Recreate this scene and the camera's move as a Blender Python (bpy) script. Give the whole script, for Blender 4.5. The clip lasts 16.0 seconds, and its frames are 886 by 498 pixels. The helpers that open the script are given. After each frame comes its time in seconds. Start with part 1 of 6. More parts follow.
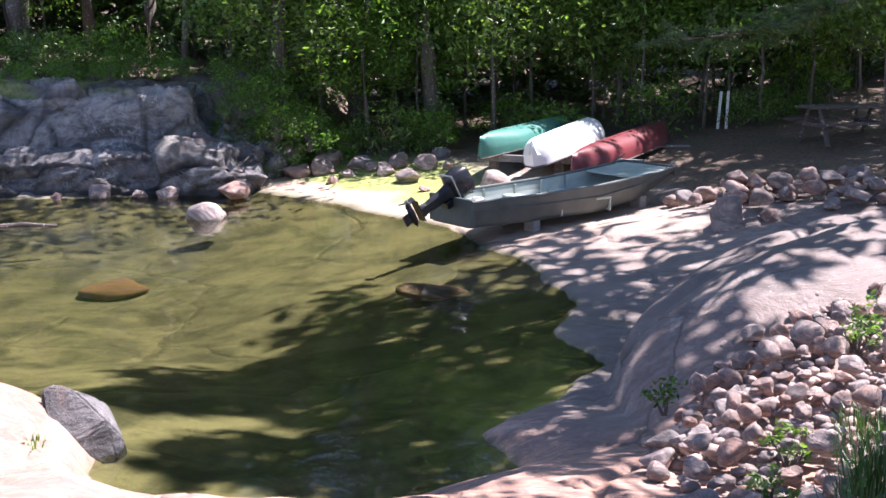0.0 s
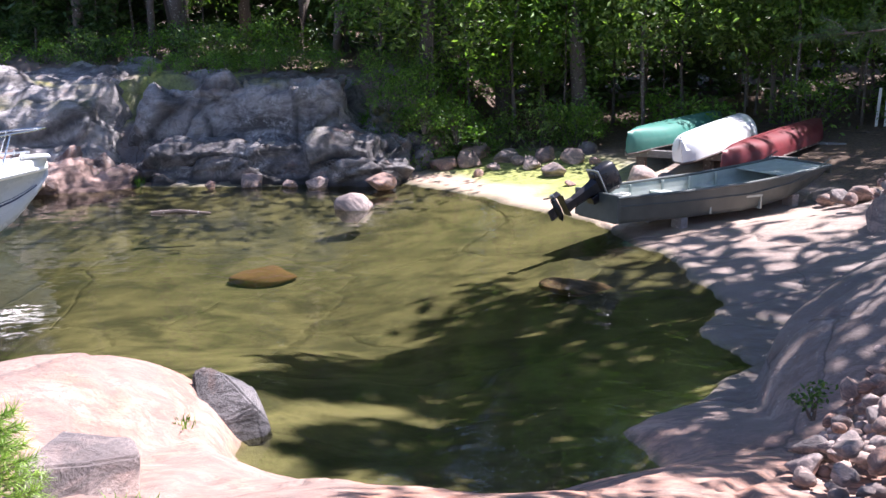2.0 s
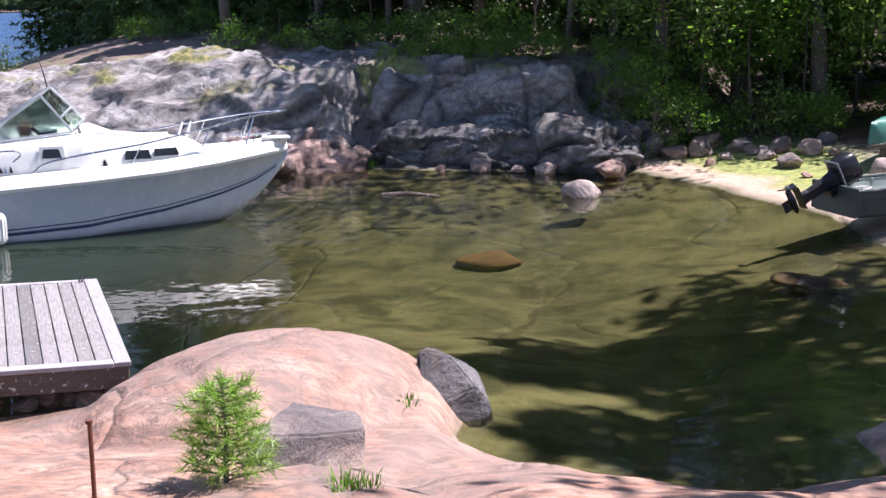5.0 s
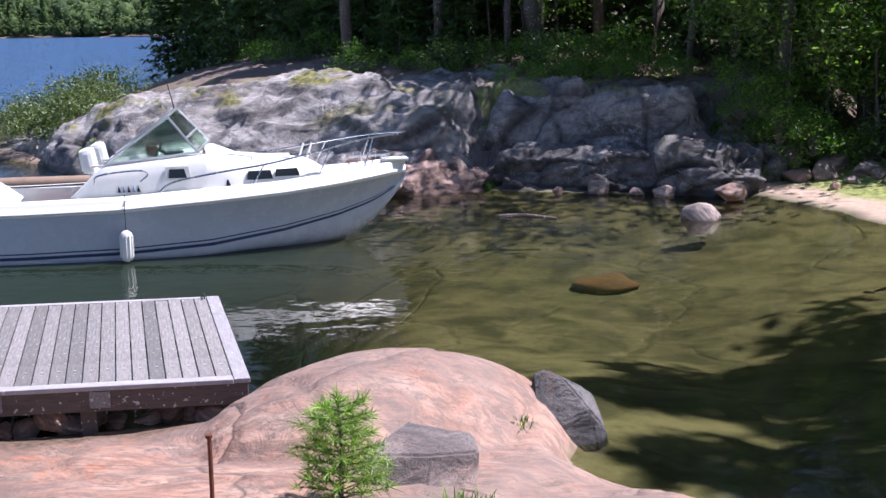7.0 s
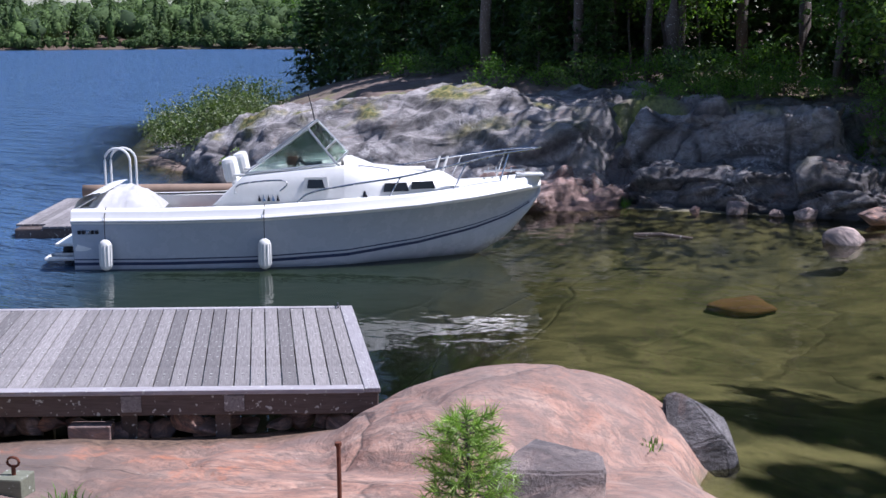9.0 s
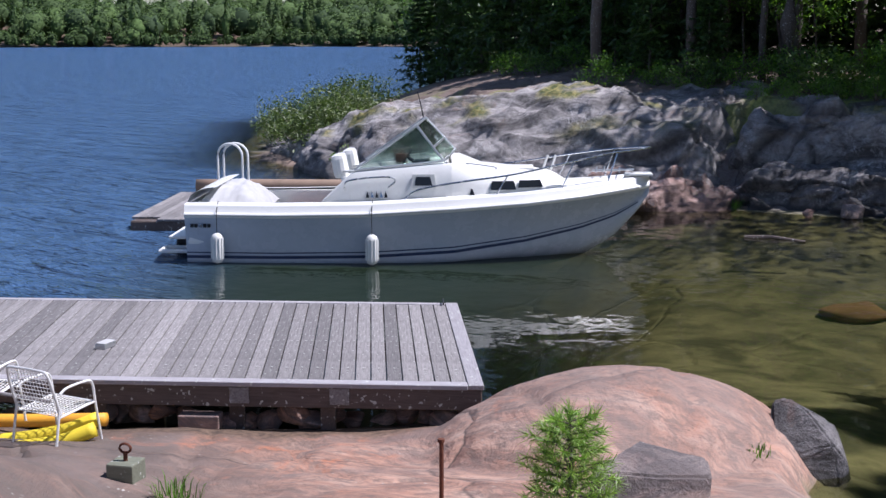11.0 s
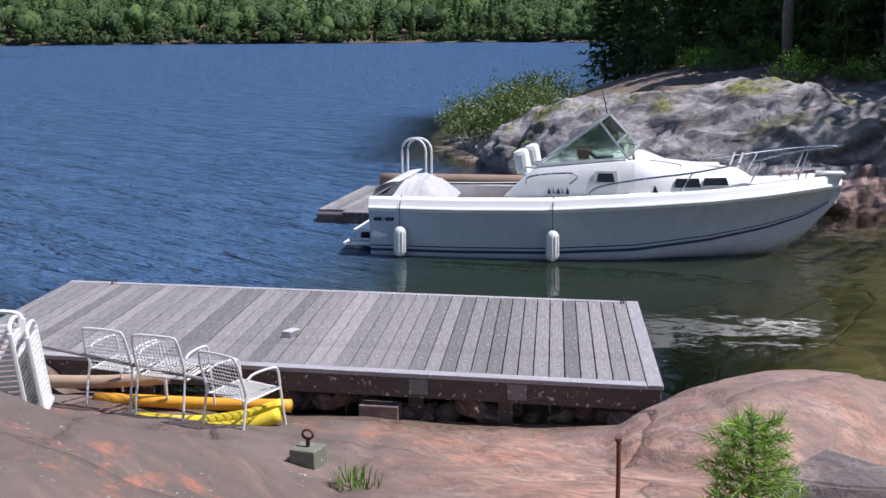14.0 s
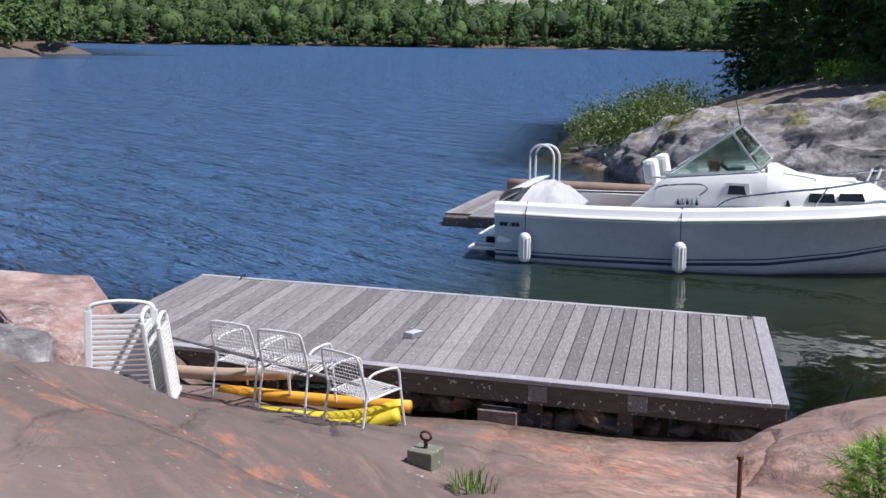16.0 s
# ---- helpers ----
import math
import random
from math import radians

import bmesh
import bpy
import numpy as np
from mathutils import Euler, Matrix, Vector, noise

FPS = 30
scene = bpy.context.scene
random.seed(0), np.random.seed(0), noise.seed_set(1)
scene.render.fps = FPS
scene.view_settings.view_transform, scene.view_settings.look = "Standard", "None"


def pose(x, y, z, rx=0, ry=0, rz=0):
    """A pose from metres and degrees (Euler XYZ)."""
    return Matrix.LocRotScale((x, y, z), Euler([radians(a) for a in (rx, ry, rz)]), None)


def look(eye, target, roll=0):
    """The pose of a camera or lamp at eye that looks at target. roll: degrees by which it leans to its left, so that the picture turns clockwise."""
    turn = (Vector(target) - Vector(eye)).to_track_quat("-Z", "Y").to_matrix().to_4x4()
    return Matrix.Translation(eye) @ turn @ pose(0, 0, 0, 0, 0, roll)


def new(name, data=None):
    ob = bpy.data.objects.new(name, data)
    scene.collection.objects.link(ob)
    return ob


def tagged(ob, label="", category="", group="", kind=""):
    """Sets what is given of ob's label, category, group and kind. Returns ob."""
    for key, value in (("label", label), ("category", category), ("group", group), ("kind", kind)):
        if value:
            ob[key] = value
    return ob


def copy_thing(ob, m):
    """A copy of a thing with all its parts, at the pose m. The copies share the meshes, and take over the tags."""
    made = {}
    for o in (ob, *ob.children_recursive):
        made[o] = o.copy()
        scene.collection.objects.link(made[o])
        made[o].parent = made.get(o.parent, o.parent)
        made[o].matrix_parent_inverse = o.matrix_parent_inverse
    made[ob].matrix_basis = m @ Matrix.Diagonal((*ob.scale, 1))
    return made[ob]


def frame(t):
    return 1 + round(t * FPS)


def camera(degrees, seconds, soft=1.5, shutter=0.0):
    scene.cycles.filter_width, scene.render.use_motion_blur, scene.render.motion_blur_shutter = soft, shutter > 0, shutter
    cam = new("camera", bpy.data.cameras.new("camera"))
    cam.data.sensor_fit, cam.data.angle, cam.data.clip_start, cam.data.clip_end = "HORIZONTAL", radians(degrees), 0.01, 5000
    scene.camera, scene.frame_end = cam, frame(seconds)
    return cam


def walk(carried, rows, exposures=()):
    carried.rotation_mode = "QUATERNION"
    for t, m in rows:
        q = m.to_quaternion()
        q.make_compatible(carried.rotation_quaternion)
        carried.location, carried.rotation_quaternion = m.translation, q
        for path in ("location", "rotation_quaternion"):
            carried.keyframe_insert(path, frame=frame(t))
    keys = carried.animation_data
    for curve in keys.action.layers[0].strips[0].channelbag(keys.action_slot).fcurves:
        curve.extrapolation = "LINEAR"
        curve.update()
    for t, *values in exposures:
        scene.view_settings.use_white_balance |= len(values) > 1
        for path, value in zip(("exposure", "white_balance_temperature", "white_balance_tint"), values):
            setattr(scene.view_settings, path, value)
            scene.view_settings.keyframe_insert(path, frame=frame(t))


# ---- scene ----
cam = camera(39.0, 16.0)
EYE = (0.0, 0.0, 3.70)
TURNS = [
    (0.0, 79.33, 0.47, 0.00),
    (0.5, 79.05, 0.37, 1.64),
    (1.0, 79.17, 0.55, 3.41),
    (1.5, 79.18, 0.46, 5.51),
    (2.0, 79.09, 0.43, 6.72),
    (2.5, 79.04, 0.31, 8.28),
    (3.0, 79.00, 0.46, 9.99),
    (3.5, 79.14, 0.44, 11.87),
    (4.0, 78.69, 0.31, 14.32),
    (6.5, 79.15, 1.13, 20.49),
    (7.0, 79.61, 0.95, 22.55),
    (7.5, 79.95, 1.00, 24.14),
    (8.0, 79.93, 0.58, 25.68),
    (8.5, 80.02, 0.58, 27.34),
    (9.0, 80.37, 0.31, 28.84),
    (11.5, 80.23, 0.18, 35.02),
    (12.0, 80.24, 0.22, 36.36),
    (12.5, 80.23, 0.36, 37.81),
    (13.0, 80.10, 0.38, 38.93),
    (13.5, 80.14, 0.27, 40.35),
    (14.0, 80.15, 0.41, 42.12),
    (14.5, 80.25, 0.81, 43.23),
    (15.0, 80.45, 0.51, 44.39),
    (15.5, 80.33, 0.15, 45.70),
    (16.0, 80.38, -0.68, 48.09),
]
EXPOSURES = [(0.0, 1.85, 6150, 24), (4.0, 1.35, 6150, 24), (7.0, 0.9, 5900, 23), (9.0, 0.55, 5700, 21), (12.0, 0.4, 5900, 19), (16.0, 0.35, 5950, 17)]
walk(cam, [(t, pose(*EYE, rx, ry, rz)) for t, rx, ry, rz in TURNS], EXPOSURES)

# ---- world and light ----
SUN_DIR = Vector((0.84, 0.54, 0.0)).normalized()
SUN_UP = radians(60)
wd = bpy.data.worlds.new("sky")
scene.world = wd
wd.use_nodes = True
wn = wd.node_tree
sky = wn.nodes.new("ShaderNodeTexSky")
sky.sky_type, sky.sun_disc = "NISHITA", False
sky.dust_density, sky.ozone_density = 0.3, 1.6
sky.sun_elevation, sky.sun_rotation = SUN_UP, math.atan2(SUN_DIR.x, SUN_DIR.y)
wn.links.new(sky.outputs[0], wn.nodes["Background"].inputs[0])
wn.nodes["Background"].inputs[1].default_value = 0.066
sun_data = bpy.data.lights.new("sun", "SUN")
sun_data.energy, sun_data.angle, sun_data.color = 5.0, radians(0.53), (1.0, 0.955, 0.90)
sun = new("sun", sun_data)
sun_from = SUN_DIR * math.cos(SUN_UP) + Vector((0, 0, math.sin(SUN_UP)))
sun.matrix_world = look(tuple(sun_from * 60), (0, 0, 0))

# ---- small helpers ----
rnd = random.Random(7)
UP = Vector((0, 0, 1))


def mesh_from(bm, name, material, smooth=False):
    me = bpy.data.meshes.new(name)
    bm.to_mesh(me)
    bm.free()
    if material:
        me.materials.append(material)
    if smooth:
        me.polygons.foreach_set("use_smooth", [True] * len(me.polygons))
    return me


def part(name, bm, material, parent=None, label="", smooth=False):
    """Links a bmesh as one mesh object under a thing or a part."""
    ob = new(name, mesh_from(bm, name, material, smooth))
    if parent:
        ob.parent = parent
    return tagged(ob, label)


def thing(name, m, label, category, group="", kind=""):
    ob = new(name)
    ob.empty_display_size = 0.1
    ob.matrix_basis = m
    return tagged(ob, label, category, group, kind)


def box(bm, lo, hi, bevel=0.0, m=None):
    """A box between two corners, its edges rounded by bevel."""
    c = [(a + b) / 2 for a, b in zip(lo, hi)]
    s = [abs(b - a) for a, b in zip(lo, hi)]
    mat = Matrix.Translation(c) @ Matrix.Diagonal((*s, 1))
    got = bmesh.ops.create_cube(bm, size=1, matrix=(m @ mat) if m else mat)["verts"]
    if bevel:
        edges = {e for v in got for e in v.link_edges}
        bmesh.ops.bevel(bm, geom=list(edges), offset=bevel, segments=2, affect="EDGES", profile=0.6)
    return bm


def tube(bm, pts, radius, sides=8, r_end=None, cap=True):
    """A round bar along a line of points."""
    pts = [Vector(p) for p in pts]
    rings = []
    for i, p in enumerate(pts):
        d = (pts[min(i + 1, len(pts) - 1)] - pts[max(i - 1, 0)]).normalized()
        a = d.cross(UP)
        a = a.normalized() if a.length > 0.05 else d.cross(Vector((1, 0, 0))).normalized()
        b = d.cross(a)
        r = radius if r_end is None else radius + (r_end - radius) * i / (len(pts) - 1)
        rings.append([bm.verts.new(p + (a * math.cos(k * math.tau / sides) + b * math.sin(k * math.tau / sides)) * r) for k in range(sides)])
    for u, v in zip(rings, rings[1:]):
        for k in range(sides):
            bm.faces.new((u[k], u[(k + 1) % sides], v[(k + 1) % sides], v[k]))
    if cap:
        bm.faces.new(rings[0][::-1])
        bm.faces.new(rings[-1])
    return bm


def bend(pts, n=8):
    """A smooth line through the given points (Catmull-Rom)."""
    p = [Vector(q) for q in pts]
    p = [p[0] * 2 - p[1]] + p + [p[-1] * 2 - p[-2]]
    out = []
    for i in range(1, len(p) - 2):
        for k in range(n):
            t = k / n
            a, b, c, d = p[i - 1:i + 3]
            out.append(0.5 * (2 * b + (c - a) * t + (2 * a - 5 * b + 4 * c - d) * t * t + (3 * b - a - 3 * c + d) * t ** 3))
    return out + [p[-2]]


def loft(bm, sections, close=False, caps=False):
    """Skins a row of equally long point lists."""
    rings = [[bm.verts.new(p) for p in s] for s in sections]
    n = len(rings[0])
    for u, v in zip(rings, rings[1:]):
        for k in range(n if close else n - 1):
            q = (u[k], u[(k + 1) % n], v[(k + 1) % n], v[k])
            if len({tuple(round(c, 5) for c in w.co) for w in q}) > 2:
                bm.faces.new(q)
    if caps:
        for r in (rings[0][::-1], rings[-1]):
            bm.faces.new(r)
    bmesh.ops.remove_doubles(bm, verts=bm.verts, dist=0.0005)
    bmesh.ops.recalc_face_normals(bm, faces=bm.faces)
    return bm


# ---- materials ----
def mat(name):
    m = bpy.data.materials.new(name)
    m.use_nodes = True
    t = m.node_tree
    return m, t, t.nodes["Principled BSDF"]


def tex(t, scale, detail=4, rough=0.55, kind="Object", stretch=None, warp=0.0, turn=0.0):
    """A noise value in object space, metres."""
    c = t.nodes.new("ShaderNodeTexCoord")
    src = c.outputs[kind]
    if stretch:
        mp = t.nodes.new("ShaderNodeMapping")
        mp.inputs["Scale"].default_value = stretch
        mp.inputs["Rotation"].default_value = (0, 0, radians(turn))
        t.links.new(src, mp.inputs[0])
        src = mp.outputs[0]
    n = t.nodes.new("ShaderNodeTexNoise")
    n.inputs["Scale"].default_value, n.inputs["Detail"].default_value, n.inputs["Roughness"].default_value = scale, detail, rough
    n.inputs["Distortion"].default_value = warp
    t.links.new(src, n.inputs["Vector"])
    return n.outputs["Fac"]


def ramp(t, fac, *stops):
    r = t.nodes.new("ShaderNodeValToRGB")
    while len(r.color_ramp.elements) < len(stops):
        r.color_ramp.elements.new(0.5)
    for e, (p, c) in zip(r.color_ramp.elements, stops):
        e.position = p
        e.color = (c, c, c, 1) if isinstance(c, (int, float)) else (*c, 1)
    t.links.new(fac, r.inputs[0])
    return r.outputs[0]


def mix(t, fac, a, b, mode="MIX"):
    m = t.nodes.new("ShaderNodeMix")
    m.data_type, m.blend_type = "RGBA", mode
    for sock, v in ((m.inputs[0], fac), (m.inputs[6], a), (m.inputs[7], b)):
        if isinstance(v, bpy.types.NodeSocket):
            t.links.new(v, sock)
        else:
            sock.default_value = v if isinstance(v, (int, float)) else (*v, 1)
    return m.outputs[2]


def bump(t, bsdf, height, strength=0.3, dist=0.02, under=None):
    b = t.nodes.new("ShaderNodeBump")
    b.inputs["Strength"].default_value, b.inputs["Distance"].default_value = strength, dist
    t.links.new(height, b.inputs["Height"])
    if under:
        t.links.new(under, b.inputs["Normal"])
    if bsdf:
        t.links.new(b.outputs[0], bsdf.inputs["Normal"])
    return b.outputs[0]


def attr(t, name):
    a = t.nodes.new("ShaderNodeAttribute")
    a.attribute_name = name
    return a.outputs["Fac"]


def per_object(t, lo, hi):
    o = t.nodes.new("ShaderNodeObjectInfo")
    return ramp(t, o.outputs["Random"], (0.0, lo), (1.0, hi))


def paint(name, color, rough=0.4, metal=0.0, grime=0.12, scale=3.0, bumps=0.0, spots=None):
    """Painted, plastic or metal surface with soft dirt and fine wear."""
    m, t, b = mat(name)
    dirt = tex(t, scale, 6, 0.65)
    fine = tex(t, scale * 14, 3)
    dark = tuple(c * (1 - 2.4 * grime) for c in color)
    col = mix(t, ramp(t, dirt, (0.35, 0.0), (0.75, 1.0)), color, dark)
    col = mix(t, ramp(t, fine, (0.5, 0.0), (0.8, 0.35)), col, tuple(min(1, c * 1.08) for c in color))
    if spots:
        col = mix(t, ramp(t, tex(t, scale * 6, 2), (0.62, 0.0), (0.68, 1.0)), col, spots)
    t.links.new(col, b.inputs["Base Color"])
    t.links.new(ramp(t, dirt, (0.3, max(0.05, rough - 0.08)), (0.8, min(1, rough + 0.15))), b.inputs["Roughness"])
    b.inputs["Metallic"].default_value = metal
    if bumps:
        bump(t, b, fine, 0.3, bumps)
    return m


def wood(name, a, b_col, grain=(1.2, 14, 14), rough=0.75):
    """Weathered timber, the grain along x."""
    m, t, b = mat(name)
    g = tex(t, 4, 8, 0.7, stretch=grain, warp=0.3)
    s = tex(t, 1.6, 4, 0.6)
    col = ramp(t, g, (0.3, a), (0.62, b_col), (0.8, tuple(c * 0.7 for c in a)))
    o = t.nodes.new("ShaderNodeObjectInfo")
    col = mix(t, 1.0, col, ramp(t, o.outputs["Random"], (0, 0.6), (0.3, 1.0), (0.6, 0.8), (1, 1.2)), "MULTIPLY")
    col = mix(t, ramp(t, s, (0.55, 0.0), (0.75, 0.5)), col, tuple(c * 0.55 for c in a))
    col = mix(t, ramp(t, tex(t, 22, 2), (0.64, 0.0), (0.69, 0.8)), col, (0.55, 0.56, 0.52))
    t.links.new(col, b.inputs["Base Color"])
    b.inputs["Roughness"].default_value = rough
    bump(t, b, g, 0.5, 0.004)
    return m


def leafy(name, dark, light, edge=0.35, rough=0.45):
    """Leaves: each one its own shade, light passing through."""
    m, t, b = mat(name)
    geo = t.nodes.new("ShaderNodeNewGeometry")
    col = ramp(t, geo.outputs["Random Per Island"], (0.0, dark), (0.6, light), (1.0, tuple(min(1, c * 1.5) for c in light)))
    o = t.nodes.new("ShaderNodeObjectInfo")
    col = mix(t, 1.0, col, ramp(t, o.outputs["Random"], (0, (0.75, 0.8, 0.7)), (1, (1.2, 1.1, 1.0))), "MULTIPLY")
    t.links.new(col, b.inputs["Base Color"])
    b.inputs["Roughness"].default_value = rough
    tr = t.nodes.new("ShaderNodeBsdfTranslucent")
    t.links.new(mix(t, 1.0, col, (1.0, 1.25, 0.4), "MULTIPLY"), tr.inputs["Color"])
    mx = t.nodes.new("ShaderNodeMixShader")
    mx.inputs[0].default_value = edge
    t.links.new(b.outputs[0], mx.inputs[1])
    t.links.new(tr.outputs[0], mx.inputs[2])
    t.links.new(mx.outputs[0], t.nodes["Material Output"].inputs[0])
    return m


def granite(name, zones=False, even=False):
    """Granite with lichen, stains and cracks; zones add sand, moss, litter and lake bed where the ground has them."""
    m, t, b = mat(name)
    big = tex(t, 0.55, 5, 0.6, warp=0.6)
    mid = tex(t, 2.0, 7, 0.7, warp=0.5, stretch=(0.55, 1.5, 1.4), turn=-35)
    fine = tex(t, 28, 5, 0.7)
    grey = ramp(t, mid, (0.3, (0.15, 0.145, 0.15)), (0.5, (0.30, 0.285, 0.28)), (0.75, (0.46, 0.43, 0.41)))
    pink = ramp(t, mid, (0.28, (0.22, 0.11, 0.075)), (0.5, (0.42, 0.235, 0.165)), (0.75, (0.54, 0.385, 0.30)))
    if zones:
        col = mix(t, attr(t, "pink"), grey, pink)
    elif even:
        col = mix(t, ramp(t, tex(t, 0.5, 3), (0.45, 0.0), (0.65, 0.5)), grey, pink)
    else:
        o = t.nodes.new("ShaderNodeObjectInfo")
        col = mix(t, ramp(t, o.outputs["Random"], (0.0, 0.1), (0.3, 0.9), (0.5, 0.15), (0.75, 0.75), (1.0, 0.3)), grey, pink)
        col = mix(t, 1.0, col, ramp(t, o.outputs["Random"], (0, (0.8, 0.76, 0.74)), (0.2, (1.6, 1.5, 1.42)), (0.42, (1.1, 0.92, 0.8)), (0.6, (1.4, 1.4, 1.42)), (0.8, (0.85, 0.78, 0.76)), (1, (1.8, 1.74, 1.66))), "MULTIPLY")
    # dark weathering runs, orange feldspar, pale lichen spots
    col = mix(t, ramp(t, big, (0.50, 0.0), (0.66, 0.6)), col, (0.10, 0.08, 0.08)) if zones else mix(t, 1.0, col, (1.3, 1.26, 1.22), "MULTIPLY")
    if zones:
        crust = mix(t, ramp(t, tex(t, 1.3, 7, 0.7, warp=0.8, stretch=(0.5, 1.6, 1.4), turn=-35), (0.46, 1.0), (0.72, 0.45)), (0, 0, 0), attr(t, "patina"))
        col = mix(t, crust, col, (0.12, 0.094, 0.078))
    orange = mix(t, ramp(t, tex(t, 0.9, 5, 0.7, warp=1.2), (0.57, 0.0), (0.68, 0.75)), col, (0.46, 0.17, 0.085))
    col = mix(t, attr(t, "pink") if zones else 0.15, col, orange)
    co = t.nodes.new("ShaderNodeTexCoord")
    wob = t.nodes.new("ShaderNodeTexNoise")
    wob.inputs["Scale"].default_value, wob.inputs["Detail"].default_value = 3.0, 4.0
    t.links.new(co.outputs["Object"], wob.inputs["Vector"])
    bent = t.nodes.new("ShaderNodeVectorMath")
    bent.operation = "MULTIPLY_ADD"
    bent.inputs[1].default_value = (0.22, 0.22, 0.22)
    t.links.new(wob.outputs["Color"], bent.inputs[0])
    t.links.new(co.outputs["Object"], bent.inputs[2])
    vor = t.nodes.new("ShaderNodeTexVoronoi")
    vor.inputs["Scale"].default_value = 11.0
    t.links.new(bent.outputs[0], vor.inputs["Vector"])
    joint = t.nodes.new("ShaderNodeTexVoronoi")
    joint.feature = "DISTANCE_TO_EDGE"
    joint.inputs["Scale"].default_value = 0.33
    bent2 = t.nodes.new("ShaderNodeVectorMath")
    bent2.operation = "MULTIPLY_ADD"
    bent2.inputs[1].default_value = (1.1, 1.1, 1.1)
    slow = t.nodes.new("ShaderNodeTexNoise")
    slow.inputs["Scale"].default_value, slow.inputs["Detail"].default_value = 0.7, 5.0
    t.links.new(co.outputs["Object"], slow.inputs["Vector"])
    t.links.new(slow.outputs["Color"], bent2.inputs[0])
    t.links.new(co.outputs["Object"], bent2.inputs[2])
    t.links.new(bent2.outputs[0], joint.inputs["Vector"])
    crackline = ramp(t, joint.outputs["Distance"], (0.0, 0.8), (0.008, 0.0))
    if zones:
        col = mix(t, crackline, col, (0.05, 0.04, 0.035))
    else:
        col = mix(t, ramp(t, tex(t, 1.1, 8, 0.75, warp=1.0, stretch=(0.7, 0.7, 1.6)), (0.46, 0.75), (0.60, 0.0)), col, (0.085, 0.08, 0.085))
    spot = mix(t, ramp(t, tex(t, 1.1, 3), (0.50, 0.0), (0.62, 1.0)), (0, 0, 0), ramp(t, vor.outputs["Distance"], (0.07, 0.8), (0.15, 0.0)))
    col = mix(t, spot, col, (0.58, 0.56, 0.51))
    col = mix(t, ramp(t, fine, (0.30, 0.35), (0.45, 0.0)), col, (0.07, 0.06, 0.06))
    if zones:
        col = mix(t, ramp(t, tex(t, 7, 8, 0.78, warp=0.5, stretch=(0.7, 1.3, 1), turn=-35), (0.42, 0.75), (0.55, 0.0)), col, (0.14, 0.10, 0.082))
        col = mix(t, ramp(t, tex(t, 0.35, 5, 0.65, warp=0.8), (0.46, 0.0), (0.60, 0.6)), col, (0.20, 0.155, 0.135))
    t.links.new(col, b.inputs["Base Color"])
    b.inputs["Roughness"].default_value = 0.78
    crack = tex(t, 1.3, 7, 0.7, stretch=(1, 1, 2.2), warp=0.8)
    n1 = bump(t, None, crack, 0.55, 0.11)
    n1 = bump(t, None, mid, 0.25, 0.03, n1)
    if even:
        n1 = bump(t, None, tex(t, 3.0, 8, 0.75, warp=0.6), 0.9, 0.10, n1)
    n1 = bump(t, None, ramp(t, joint.outputs["Distance"], (0.0, 0.0), (0.03, 1.0)), 0.7 if zones else 0.0, 0.04, n1)
    if zones:
        sand = mix(t, ramp(t, tex(t, 9, 6, 0.7), (0.35, 0.0), (0.7, 1.0)), (0.50, 0.38, 0.29), (0.36, 0.25, 0.18))
        litter = mix(t, ramp(t, tex(t, 14, 6, 0.75), (0.40, 0.0), (0.60, 1.0)), (0.045, 0.03, 0.02), (0.17, 0.11, 0.07))
        moss = mix(t, ramp(t, tex(t, 6, 6, 0.7), (0.35, 0.0), (0.65, 1.0)), (0.10, 0.13, 0.03), (0.34, 0.36, 0.10))
        bed = mix(t, ramp(t, tex(t, 1.1, 7, 0.65, warp=0.5), (0.40, 0.0), (0.62, 1.0)), (0.185, 0.165, 0.095), (0.058, 0.056, 0.03))
        bed = mix(t, ramp(t, tex(t, 12, 4, 0.7), (0.55, 0.0), (0.72, 0.6)), bed, (0.06, 0.05, 0.03))
        col2 = mix(t, attr(t, "litter"), col, litter)
        col2 = mix(t, attr(t, "sand"), col2, sand)
        col2 = mix(t, attr(t, "moss"), col2, moss)
        col2 = mix(t, attr(t, "bed"), col2, bed)
        # near-black where deep: light lost in the water, put into the bed colour
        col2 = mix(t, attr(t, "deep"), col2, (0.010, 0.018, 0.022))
        t.links.new(col2, b.inputs["Base Color"])
    bump(t, b, fine, 0.5, 0.012, n1)
    return m


